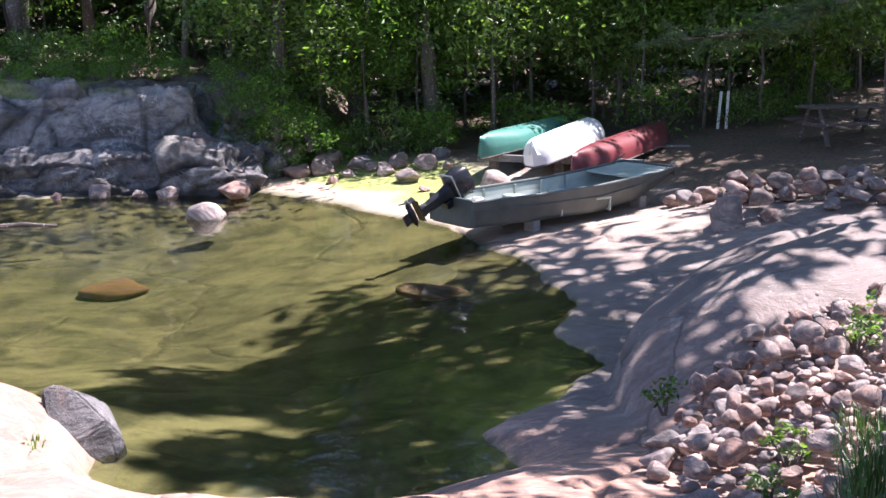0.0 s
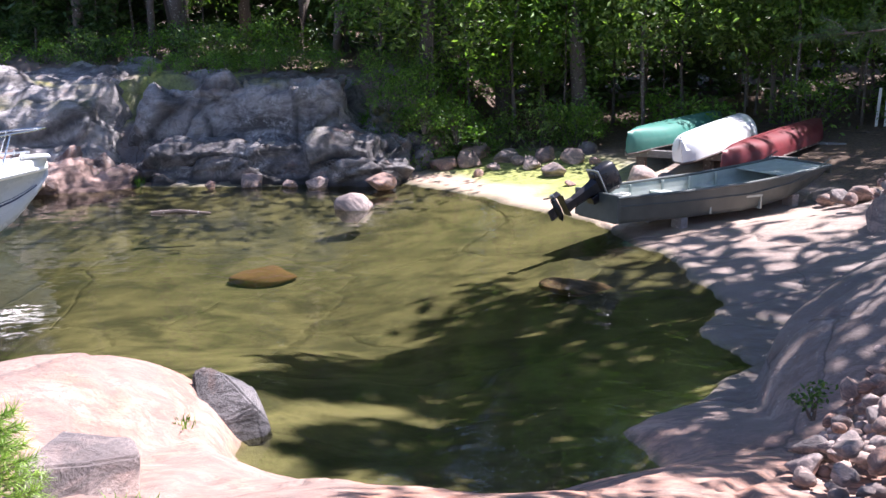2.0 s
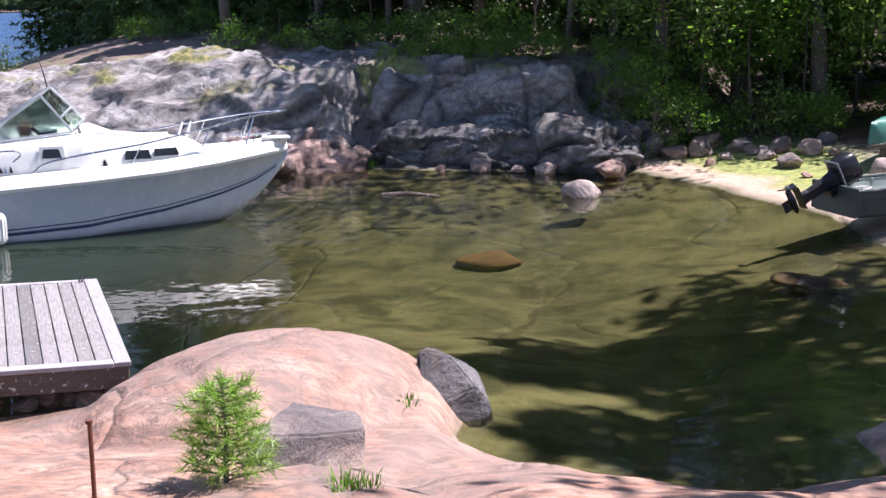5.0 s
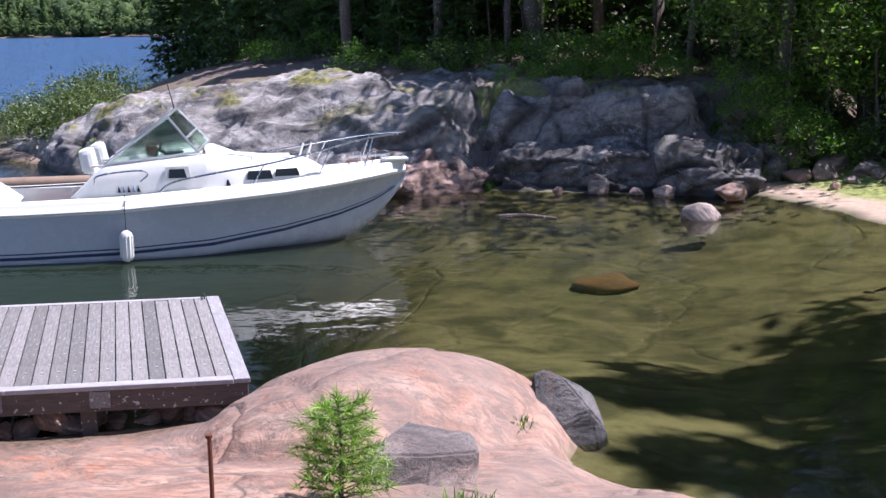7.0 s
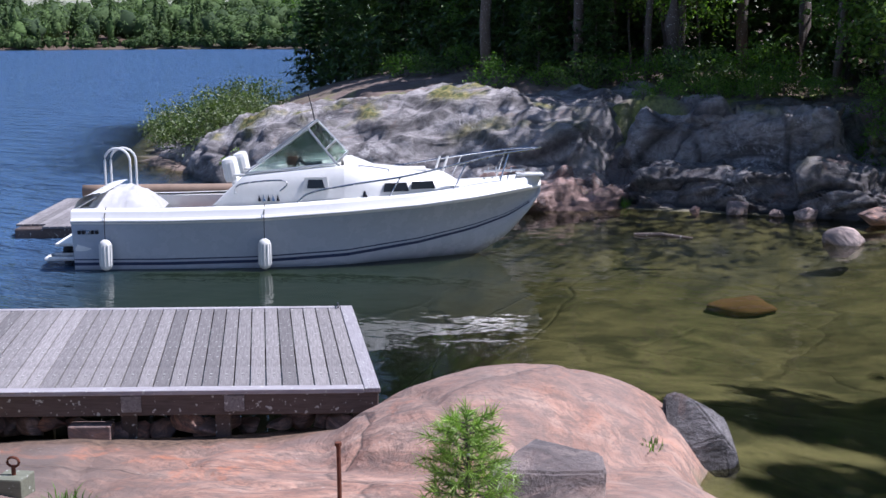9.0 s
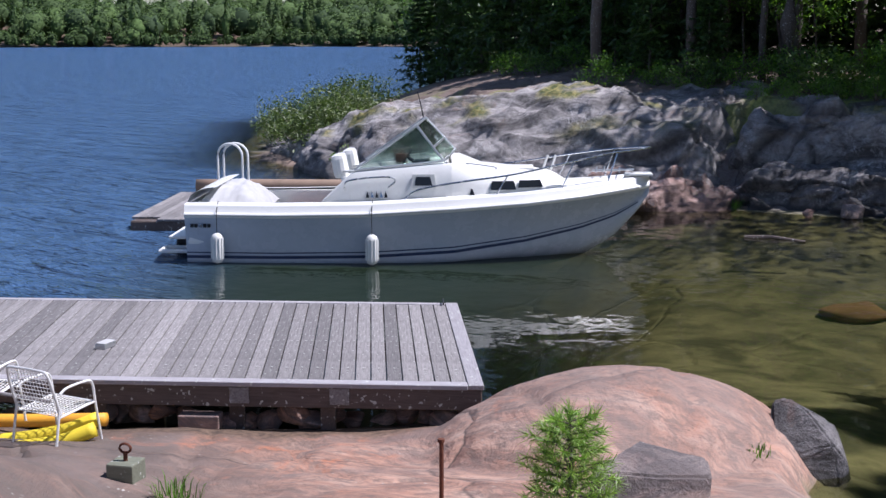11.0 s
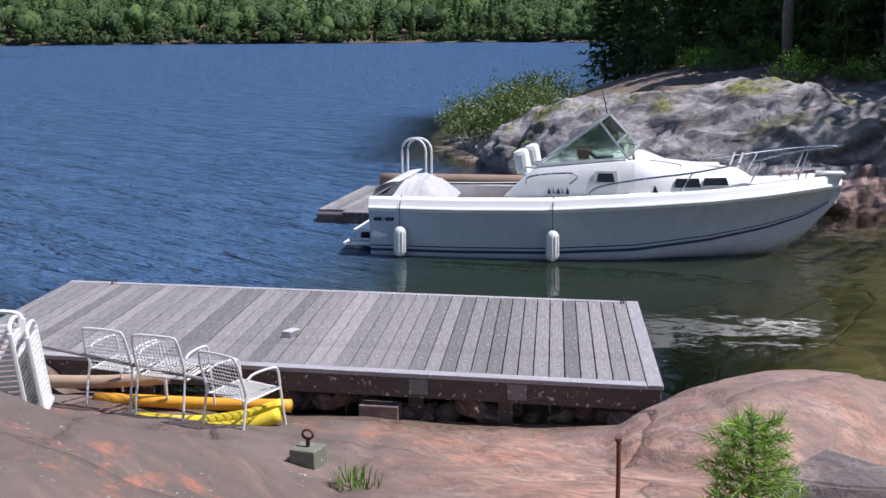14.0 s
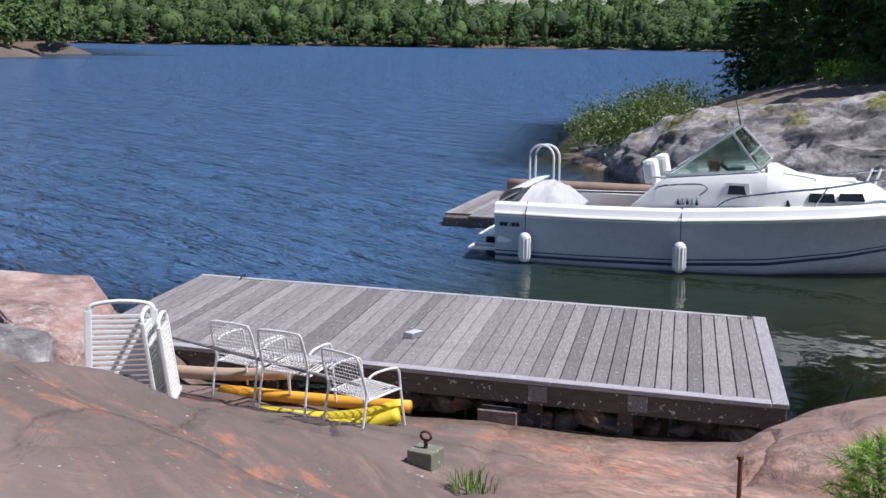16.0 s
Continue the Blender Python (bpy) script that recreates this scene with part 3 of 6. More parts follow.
def build_dock():
    turn = math.degrees(math.atan2(DOCK_V.y, DOCK_V.x))
    d = thing("dock", pose(*DOCK_CORNER, 0, 0, turn), "weathered grey plank dock on a stone crib at the shore", "dock")
    c, s = math.cos(radians(-turn)), math.sin(radians(-turn))
    u = Vector((DOCK_U.x * c - DOCK_U.y * s, DOCK_U.x * s + DOCK_U.y * c, 0))

    def q(a0, a1, b0, b1):
        return [tuple((Vector((b, 0, 0)) + u * a).xy) for a, b in ((a0, b0), (a0, b1), (a1, b1), (a1, b0))]
    step = (DOCK_LONG - 0.15) / 48
    plank = mesh_from(prism(bmesh.new(), q(0, step - 0.012, 0.13, DOCK_WIDE - 0.10), -0.038, 0.0, 0.004), "plank", M_GREY_WOOD)
    for i in range(48):
        o = new("plank", plank)
        o.parent = d
        o.location = u * (0.15 + i * step) + Vector((rnd.uniform(-0.006, 0.006), 0, DOCK_TOP + rnd.uniform(-0.004, 0.003)))
        o.rotation_euler = (rnd.uniform(-0.008, 0.008), 0, 0)
    part("end_plank", prism(bmesh.new(), q(0, 0.142, 0.0, DOCK_WIDE), DOCK_TOP - 0.038, DOCK_TOP + 0.006, 0.005), M_TRIM, d, "pale weathered end board")
    m2 = Matrix.Rotation(math.atan2(u.y, u.x), 4, "Z")
    for nm, b0, b1 in (("front_trim", -0.012, 0.122), ("back_trim", DOCK_WIDE - 0.095, DOCK_WIDE)):
        bm = prism(bmesh.new(), q(0.146, DOCK_LONG, b0, b1), DOCK_TOP - 0.040, DOCK_TOP + 0.004, 0.005)
        bmesh.ops.transform(bm, matrix=m2.inverted(), verts=bm.verts)
        part(nm, bm, M_TRIM, d, "pale weathered edge board").matrix_basis = m2
    for nm, b0, b1 in (("front_beam", 0.015, 0.06), ("back_beam", DOCK_WIDE - 0.07, DOCK_WIDE - 0.02), ("middle_beam", 1.7, 1.78)):
        bm = prism(bmesh.new(), q(0.02, DOCK_LONG - 0.02, b0, b1), DOCK_TOP - 0.235, DOCK_TOP - 0.042, 0.006)
        bmesh.ops.transform(bm, matrix=m2.inverted(), verts=bm.verts)
        part(nm, bm, M_DARK_WOOD, d, "dark stained rim beam").matrix_basis = m2
    part("end_beam", prism(bmesh.new(), q(0.012, 0.055, 0.062, DOCK_WIDE - 0.075), DOCK_TOP - 0.235, DOCK_TOP - 0.042, 0.006), M_DARK_WOOD, d)
    for a in (0.10, 1.35, 2.2, 3.5, 4.9, 6.4):
        for b in (0.10, 3.2):
            part("post", prism(bmesh.new(), q(a, a + 0.14, b, b + 0.14), -1.2 if b > 1 else -0.1, DOCK_TOP - 0.06, 0.008), M_DARK_WOOD, d)
    for a in (1.22, 2.14):
        part("splice_plate", prism(bmesh.new(), q(a, a + 0.18, 0.0, 0.013), DOCK_TOP - 0.20, DOCK_TOP - 0.05, 0.003), M_GREY_WOOD, d, "grey board patch")
    for a, b in ((0.17, 3.45), (6.55, 3.43)):
        bm = tube(bmesh.new(), bend([(-0.07, 0, 0.0), (-0.06, 0, 0.035), (0.06, 0, 0.035), (0.07, 0, 0.0)], 4), 0.010)
        p = u * a
        bmesh.ops.translate(bm, verts=bm.verts, vec=(p.x + b, p.y, DOCK_TOP + 0.008))
        part("mooring_ring", bm, M_BLACK, d, "small dark iron mooring ring")


build_dock()


def stone_mesh(name, seed, detail=2, flat=0.7, angular=0.0):
    """A rounded or split stone of about one metre."""
    r = random.Random(seed)
    bm = bmesh.new()
    if angular:
        for _ in range(int(14 + 10 * (1 - angular))):
            v = Vector((r.gauss(0, 1), r.gauss(0, 1), r.gauss(0, 1))).normalized()
            k = max(abs(v.x), abs(v.y), abs(v.z))
            bm.verts.new(v / (k ** angular) * 0.5 * r.uniform(0.85, 1.05))
        got = bmesh.ops.convex_hull(bm, input=bm.verts)
        bmesh.ops.delete(bm, geom=[g for g in got["geom_interior"] if isinstance(g, bmesh.types.BMVert)], context="VERTS")
        bmesh.ops.dissolve_limit(bm, angle_limit=0.25, verts=bm.verts, edges=bm.edges)
        bmesh.ops.bevel(bm, geom=list(bm.edges), offset=0.03, segments=2, affect="EDGES")
        bmesh.ops.triangulate(bm, faces=bm.faces)
        if detail > 1:
            bmesh.ops.subdivide_edges(bm, edges=bm.edges, cuts=1)
    else:
        bmesh.ops.create_icosphere(bm, subdivisions=detail, radius=0.5)
        cuts = [(Vector((r.gauss(0, 1), r.gauss(0, 1), r.gauss(0, 1))).normalized(), r.uniform(0.24, 0.44)) for _ in range(12)]
        for v in bm.verts:
            for n, k in cuts:
                over = v.co.dot(n) - k
                if over > 0:
                    v.co -= n * over * 0.92
    off = Vector((seed * 3.1, seed * 1.7, 0))
    for v in bm.verts:
        v.co += v.co.normalized() * 0.05 * noise.noise(v.co * 2.6 + off) + v.co.normalized() * 0.02 * noise.noise(v.co * 7 + off)
        v.co.z *= flat
    bm.normal_update()
    me = mesh_from(bm, name, M_STONE, not angular)
    return me


ROUND = [stone_mesh("stone", k, 3, 0.62 + 0.05 * (k % 4)) for k in range(7)]
SPLIT = [stone_mesh("boulder", 40 + k, 2, 0.8, 0.55) for k in range(5)]


def stone(name, me, x, y, size, sink=0.3, z=None, turn=None, label="", category="stone", group="", tilt=0.25, stretch=(1, 1, 1)):
    o = new(name, me)
    zz = height_at(x, y) if z is None else z
    o.matrix_basis = pose(x, y, zz + size * 0.32 * (1 - 2 * sink) * stretch[2], rnd.uniform(-14, 14) * tilt * 4, rnd.uniform(-14, 14) * tilt * 4, rnd.uniform(0, 360) if turn is None else turn) \
        @ Matrix.Diagonal((size * stretch[0], size * stretch[1], size * stretch[2], 1))
    return tagged(o, label, category, group)


# stones of the crib below the dock's front edge
for i in range(34):
    a = 0.12 + i * 0.205 + rnd.uniform(-0.04, 0.04)
    p = DOCK_CORNER + DOCK_U * a + DOCK_V * rnd.uniform(0.22, 0.5)
    stone("crib_stone", ROUND[i % 7], p.x, p.y, rnd.uniform(0.22, 0.40), 0.3, z=rnd.uniform(0.06, 0.20), label="rounded grey stone packed under the dock", group="stones under the dock")
    if i % 2:
        p = DOCK_CORNER + DOCK_U * (a + 0.1) + DOCK_V * 0.62
        stone("crib_stone", ROUND[(i + 3) % 7], p.x, p.y, rnd.uniform(0.28, 0.40), 0.3, z=0.28, label="rounded grey stone packed under the dock", group="stones under the dock")
p = DOCK_CORNER + DOCK_U * 2.6 + DOCK_V * 0.05
blk = thing("concrete_block", pose(p.x, p.y, height_at(p.x, p.y), 0, 0, 30), "pale concrete block lying under the dock edge", "concrete block")
part("block", box(bmesh.new(), (-0.19, -0.09, -0.03), (0.19, 0.09, 0.14), 0.012), M_STONE, blk)


# ---- cabin cruiser ----
def lerp_rows(rows, s):
    for a, b in zip(rows, rows[1:]):
        if a[0] <= s <= b[0]:
            k = (s - a[0]) / (b[0] - a[0])
            k2 = k
            return [u + (v - u) * k2 for u, v in zip(a, b)][1:]
    return list(rows[-1][1:])


# station, half beam at the rail, height of the rail, half beam at the chine, height of the chine, keel
HULL = [(0.0, 1.18, 0.78, 1.06, -0.06, -0.34), (1.5, 1.26, 0.78, 1.12, -0.06, -0.38), (3.0, 1.30, 0.81, 1.12, -0.04, -0.40), (4.4, 1.24, 0.89, 0.98, 0.02, -0.38),
        (5.6, 1.02, 0.96, 0.66, 0.18, -0.28), (6.5, 0.70, 1.03, 0.32, 0.36, -0.08), (7.1, 0.40, 1.09, 0.13, 0.56, 0.28), (7.5, 0.17, 1.13, 0.04, 0.80, 0.70), (7.72, 0.015, 1.16, 0.005, 1.08, 1.05)]
STATIONS = [7.72 * (i / 40) for i in range(41)]


def hull_side(s, k):
    """A point of the starboard topside, k from the chine (0) to the rail (1)."""
    hb, hz, cb, cz, kz = lerp_rows(HULL, s)
    flare = math.sin(k * math.pi) * (0.02 + 0.06 * max(0, s - 3) / 4)
    return Vector((s, -(cb + (hb - cb) * k - flare * (hb - cb + 0.1) * 3), cz + (hz - cz) * k))


def mirror_strip(bm, rows):
    """The same strip on both sides of the boat."""
    loft(bm, rows)
    got = bmesh.ops.duplicate(bm, geom=bm.verts[:] + bm.edges[:] + bm.faces[:])["geom"]
    vs = [g for g in got if isinstance(g, bmesh.types.BMVert)]
    bmesh.ops.scale(bm, vec=(1, -1, 1), verts=vs)
    bmesh.ops.remove_doubles(bm, verts=bm.verts, dist=0.0008)
    bmesh.ops.recalc_face_normals(bm, faces=bm.faces)
    return bm


def glass_material():
    m, t, b = mat("tinted_boat_glass")
    b.inputs["Base Color"].default_value = (0.50, 0.68, 0.60, 1)
    b.inputs["Roughness"].default_value = 0.02
    b.inputs["Transmission Weight"].default_value = 1.0
    b.inputs["IOR"].default_value = 1.25
    return m


M_GLASS = glass_material()
M_DARKGLASS = paint("smoked_window", (0.015, 0.017, 0.02), 0.08, grime=0.05)


def build_cruiser():
    c = thing("cabin_cruiser", pose(-15.45, 15.52, 0.0, 0, 0, 31.6), "white and grey cabin cruiser moored in the cove", "motorboat")
    # hull
    rows = []
    for s in STATIONS:
        hb, hz, cb, cz, kz = lerp_rows(HULL, s)
        rows.append([Vector((s, 0, kz)), Vector((s, -cb * 0.5, (kz + cz) / 2 - 0.01))] + [hull_side(s, k) for k in (0, 0.15, 0.3, 0.45, 0.6, 0.75, 0.9, 1.0)])
    bm = mirror_strip(bmesh.new(), rows)
    bmesh.ops.holes_fill(bm, edges=[e for e in bm.edges if e.is_boundary and all(v.co.x < 0.001 for v in e.verts)], sides=40)
    part("hull", bm, M_HULL, c, "glossy grey hull", True)
    for lo, hi in ((0.155, 0.215), (0.26, 0.285)):
        rows = [[hull_side(s, lo) + Vector((0, -0.005, 0)), hull_side(s, hi) + Vector((0, -0.005, 0))] for s in STATIONS[:-1]]
        part("stripe", mirror_strip(bmesh.new(), rows), M_NAVY, c, "navy blue stripe")
    # white rub rail and gunwale moulding
    rows = []
    for s in STATIONS:
        hb, hz, *_ = lerp_rows(HULL, s)
        y = -hb
        rows.append([Vector(p) for p in ((s, y - 0.004, hz - 0.02), (s, y - 0.035, hz), (s, y - 0.035, hz + 0.05), (s, y - 0.01, hz + 0.06), (s, y + 0.015, hz + 0.075),
                                         (s, min(y + 0.02, 0), hz + 0.17), (s, min(y + 0.05, 0), hz + 0.20), (s, min(y + 0.24, 0), hz + 0.21))])
    part("gunwale", mirror_strip(bmesh.new(), rows), M_WHITE, c, "white moulded gunwale with rub rail", True)
    rows = [[Vector((s, -lerp_rows(HULL, s)[0] - 0.037, lerp_rows(HULL, s)[1] + a)) for a in (0.012, 0.032)] for s in STATIONS[:-1]]
    part("rub_strip", mirror_strip(bmesh.new(), rows), M_ALU, c, "grey rub strip")
    # foredeck
    rows = []
    for s in [4.3 + 3.4 * i / 18 for i in range(19)]:
        hb, hz, *_ = lerp_rows(HULL, s)
        rows.append([Vector((s, -max(hb - 0.22, 0) * k, hz + 0.208 + 0.05 * (1 - k * k))) for k in (1, 0.75, 0.5, 0.25, 0)])
    part("foredeck", mirror_strip(bmesh.new(), rows), M_WHITE, c, "", True)
    # cabin trunk: station, half width at foot, half width at top, height of the top edge, crown
    trunk = [(2.25, 1.0, 0.98, 1.02, 0.0), (2.75, 1.0, 0.92, 1.50, 0.0), (4.22, 0.98, 0.86, 1.64, 0.03), (4.45, 0.97, 0.84, 1.60, 0.12), (4.85, 0.95, 0.78, 1.47, 0.09),
             (5.5, 0.84, 0.66, 1.42, 0.08), (6.0, 0.70, 0.50, 1.38, 0.06), (6.2, 0.62, 0.42, 1.30, 0.04), (6.32, 0.55, 0.36, 1.24, 0.0)]
    rows = []
    for s in [2.25 + 4.07 * i / 44 for i in range(45)]:
        wf, wt, top, crown = lerp_rows(trunk, s)
        foot = lerp_rows(HULL, s)[1] + 0.19
        if s < 4.3:
            rows.append([Vector((s, -wf, foot)), Vector((s, -wf + 0.01, (foot + top) / 2)), Vector((s, -wt - 0.03, top - 0.03)), Vector((s, -wt, top)), Vector((s, -wt + 0.05, top)), Vector((s, -wt + 0.08, top - 0.02)), Vector((s, -wt + 0.10, foot))])
        else:
            rows.append([Vector((s, -wf, foot)), Vector((s, -wf + 0.01, (foot + top) / 2)), Vector((s, -wt - 0.03, top - 0.03)), Vector((s, -wt, top)), Vector((s, -wt * 0.7, top + crown * 0.5)), Vector((s, -wt * 0.35, top + crown * 0.88)), Vector((s, 0, top + crown))])
    cut = [i for i, r in enumerate(rows) if r[0].x >= 4.3][0]
    part("cabin_side", mirror_strip(bmesh.new(), rows[:cut] + [[Vector((rows[cut][0].x, p.y, p.z)) for p in rows[cut - 1]]]), M_WHITE, c, "white cabin side", True)
    part("cabin_top", mirror_strip(bmesh.new(), rows[cut:]), M_WHITE, c, "white cabin trunk", True)
    part("bulkhead", box(bmesh.new(), (4.28, -0.86, 0.95), (4.32, 0.86, 1.66), 0.01), M_WHITE, c)
    part("dashboard", box(bmesh.new(), (3.75, -0.84, 1.38), (4.29, 0.84, 1.52), 0.03), M_CREAM, c)
    # windscreen
    nl, nt, na = Vector((4.25, -0.86, 1.67)), Vector((3.80, -0.74, 2.24)), Vector((2.78, -0.92, 1.52))
    fl, ft, fa = (Vector((v.x, -v.y, v.z)) for v in (nl, nt, na))
    ml, mt = Vector((4.42, 0, 1.78)), Vector((3.92, 0, 2.32))
    midn = na.lerp(nt, 0.72)
    midf = fa.lerp(ft, 0.72)
    for pts in ((nl, ml, mt, nt), (ml, fl, ft, mt), (na, nl, nt), (fl, fa, ft)):
        bm = bmesh.new()
        f = bm.faces.new([bm.verts.new(v) for v in pts])
        bmesh.ops.solidify(bm, geom=[f], thickness=0.006)
        part("window_pane", bm, M_GLASS, c, "green-tinted windscreen glass").visible_shadow = False
    for a, b in ((nl, nt), (ml, mt), (fl, ft), (nt, mt), (mt, ft), (nl, ml), (ml, fl), (na, nt), (fa, ft), (na, nl), (fa, fl), (nl.lerp(nt, 0.38), ml.lerp(mt, 0.38))):
        part("window_frame", tube(bmesh.new(), [a, b], 0.020, 6), M_ALU, c, "aluminium windscreen frame")
    part("antenna", tube(bmesh.new(), [(3.85, 0.55, 2.25), (3.80, 0.55, 2.50), (3.74, 0.55, 2.74)], 0.014, 6, 0.006), M_BLACK, c, "black whip antenna")
    # side windows and fittings
    def side(s0, s1, z0, z1, nm, material, label="", out=0.0):
        for sy in (-1, 1):
            w0, w1 = lerp_rows(trunk, s0)[0], lerp_rows(trunk, s1)[0]
            bm = bmesh.new()
            base = [Vector((s0, sy * (w0 - 0.006 + out), z0)), Vector((s1, sy * (w1 - 0.006 + out), z0)), Vector((s1 - 0.04, sy * (w1 - 0.03 + out), z1)), Vector((s0 + 0.02, sy * (w0 - 0.03 + out), z1))]
            a = [bm.verts.new(v) for v in base]
            b = [bm.verts.new(v + Vector((0, sy * 0.03, 0))) for v in base]
            bm.faces.new(b)
            for i in range(4):
                bm.faces.new((a[i], a[(i + 1) % 4], b[(i + 1) % 4], b[i]))
            bmesh.ops.recalc_face_normals(bm, faces=bm.faces)
            part(nm, bm, material, c, label)
    side(3.72, 4.14, 1.24, 1.46, "porthole_frame", M_CREAM, "white window surround")
    side(3.78, 4.07, 1.28, 1.42, "porthole", M_DARKGLASS, "small dark window", 0.008)
    side(5.02, 5.44, 1.20, 1.34, "cabin_window", M_DARKGLASS, "long dark cabin window")
    side(5.47, 5.88, 1.23, 1.35, "cabin_window", M_DARKGLASS, "long dark cabin window")
    side(4.68, 4.76, 1.12, 1.22, "vent", M_BLACK, "round black vent")
    for i in range(5):
        side(2.98 + i * 0.075, 3.035 + i * 0.075, 1.08, 1.18, "rod_holder", M_STEEL if i % 2 else M_BLACK, "row of rod holders", 0.012)
    # grab rail on the cabin side
    for sy in (-1, 1):
        part("grab_rail", tube(bmesh.new(), bend([(2.62, sy * 1.0, 1.20), (2.70, sy * 1.05, 1.36), (3.30, sy * 1.03, 1.42), (3.46, sy * 1.02, 1.36), (3.34, sy * 1.0, 1.24)], 6), 0.014), M_STEEL, c, "steel grab rail")
    # bow rail
    def rail_pt(s, lift, inset=0.10):
        hb, hz, *_ = lerp_rows(HULL, min(s, 7.55))
        return Vector((s, -max(hb - inset, 0.0), hz + 0.21 + lift))
    run = [rail_pt(3.62, 0.02), rail_pt(3.85, 0.16), rail_pt(4.5, 0.24), rail_pt(5.4, 0.30), rail_pt(6.3, 0.40), rail_pt(7.0, 0.46)]
    right = bend(run + [Vector((7.50, -0.20, 1.80)), Vector((7.72, 0, 1.82))], 6)
    left = [Vector((v.x, -v.y, v.z)) for v in right[::-1]][1:]
    part("bow_rail", tube(bmesh.new(), right + left, 0.016), M_STEEL, c, "polished steel bow rail")
    for s, up, lean in ((5.3, 0.29, -0.18), (6.4, 0.40, -0.20), (7.15, 0.46, -0.16)):
        for sy in (1, -1):
            a, b = rail_pt(s + lean, 0.0), rail_pt(s, up)
            a.y, b.y = a.y * sy, b.y * sy
            part("stanchion", tube(bmesh.new(), [a, b], 0.012, 6), M_STEEL, c, "steel stanchion")
    for k in (0, 0.14):
        part("anchor_bar", tube(bmesh.new(), [(5.9 + k, 0.62, 1.28), (6.02 + k, 0.72, 1.62)], 0.022, 6), M_CREAM, c)
    # anchor and bow platform
    part("pulpit", box(bmesh.new(), (7.30, -0.16, 1.34), (7.76, 0.16, 1.39), 0.02), M_WHITE, c, "white bow pulpit")
    anchor = part("anchor", tube(bmesh.new(), [(6.75, 0.0, 1.42), (7.45, 0.0, 1.44)], 0.02), M_ALU, c, "galvanised anchor on the foredeck")
    for k in range(4):
        part("anchor_fluke", tube(bmesh.new(), [(6.80 + 0.13 * k, -0.16, 1.41), (6.84 + 0.13 * k, 0.16, 1.47)], 0.012, 6), M_ALU, anchor)
    part("deck_hatch", box(bmesh.new(), (5.2, -0.28, 1.44), (5.75, 0.28, 1.50), 0.02), M_CREAM, c, "white deck hatch")
    part("hand_rail", tube(bmesh.new(), bend([(4.62, -0.62, 1.56), (4.64, -0.62, 1.60), (5.08, -0.62, 1.54), (5.1, -0.62, 1.50)], 4), 0.012, 6), M_STEEL, c)
    # cockpit
    part("cockpit_floor", box(bmesh.new(), (0.35, -1.0, 0.28), (4.3, 1.0, 0.33)), M_CREAM, c)
    for sy in (-1, 1):
        part("cockpit_coaming", box(bmesh.new(), (0.3, sy * 1.04 - 0.03, 0.3), (2.6, sy * 1.04 + 0.03, 0.96), 0.015), M_WHITE, c)
    part("transom", box(bmesh.new(), (0.02, -1.12, 0.3), (0.34, 1.12, 0.985), 0.05), M_WHITE, c, "white transom")
    part("side_locker", box(bmesh.new(), (1.35, 0.55, 0.33), (2.6, 1.0, 0.72), 0.02), M_SEATBROWN, c, "brown cockpit bench")
    # engine cover under a tarpaulin
    bm = bmesh.new()
    bmesh.ops.create_grid(bm, x_segments=26, y_segments=26, size=1)
    for v in bm.verts:
        u, w = v.co.x, v.co.y
        r = max(abs(u), abs(w))
        h = 1.24 - 0.34 * r ** 2.2 + 0.05 * noise.noise(Vector((u * 2.2, w * 2.2, 3))) + 0.03 * noise.noise(Vector((u * 6, w * 6, 9))) - 0.10 * u
        v.co = Vector((0.72 + u * 0.50 * (1 + 0.06 * noise.noise(Vector((w * 3, 0, 1)))), w * 0.92, h))
    part("tarpaulin", bm, M_CLOTH, c, "rumpled grey tarpaulin over the engine box", True)
    part("engine_box", box(bmesh.new(), (0.3, -0.8, 0.33), (1.12, 0.8, 0.9), 0.03), M_CREAM, c)
    rows = []
    for s in [0.0 + 0.5 * i / 8 for i in range(9)]:
        k = math.sqrt(max(0, 1 - ((s - 0.5) / 0.5) ** 2))
        rows.append([Vector((s, y, 0.97 + 0.27 * k)) for y in (-0.98, -0.5, 0, 0.5, 0.98)])
    part("stern_cowl", loft(bmesh.new(), rows), M_WHITE, c, "curved white stern cowl", True)
    # helm seats
    for x, y in ((2.55, -0.48), (2.62, 0.48)):
        seat = part("helm_seat", box(bmesh.new(), (x - 0.02, y - 0.24, 1.30), (x + 0.46, y + 0.24, 1.40), 0.04), M_WHITE, c, "white helm seat")
        part("backrest", box(bmesh.new(), (-0.13, -0.25, -0.02), (0.09, 0.25, 0.38), 0.08, pose(x, y, 1.38, 0, -10, 0)), M_WHITE, seat)
        part("armrest", box(bmesh.new(), (x + 0.02, y - 0.28, 1.46), (x + 0.40, y - 0.24, 1.50), 0.012), M_CREAM, seat)
        part("pedestal", tube(bmesh.new(), [(x + 0.22, y, 0.33), (x + 0.22, y, 1.30)], 0.05), M_ALU, seat)
    wheel = part("steering_wheel", tube(bmesh.new(), [(3.62 + 0.08 * math.sin(a), -0.45 + 0.17 * math.cos(a), 1.70 + 0.15 * math.sin(a)) for a in [k * math.tau / 16 for k in range(17)]], 0.014, 6, cap=False), M_BLACK, c, "black steering wheel")
    part("column", tube(bmesh.new(), [(3.62, -0.45, 1.70), (3.85, -0.45, 1.55)], 0.03), M_BLACK, wheel)
    part("helm_console", box(bmesh.new(), (3.72, -0.72, 1.50), (4.0, -0.15, 1.66), 0.04), M_BLACK, c, "black helm console")
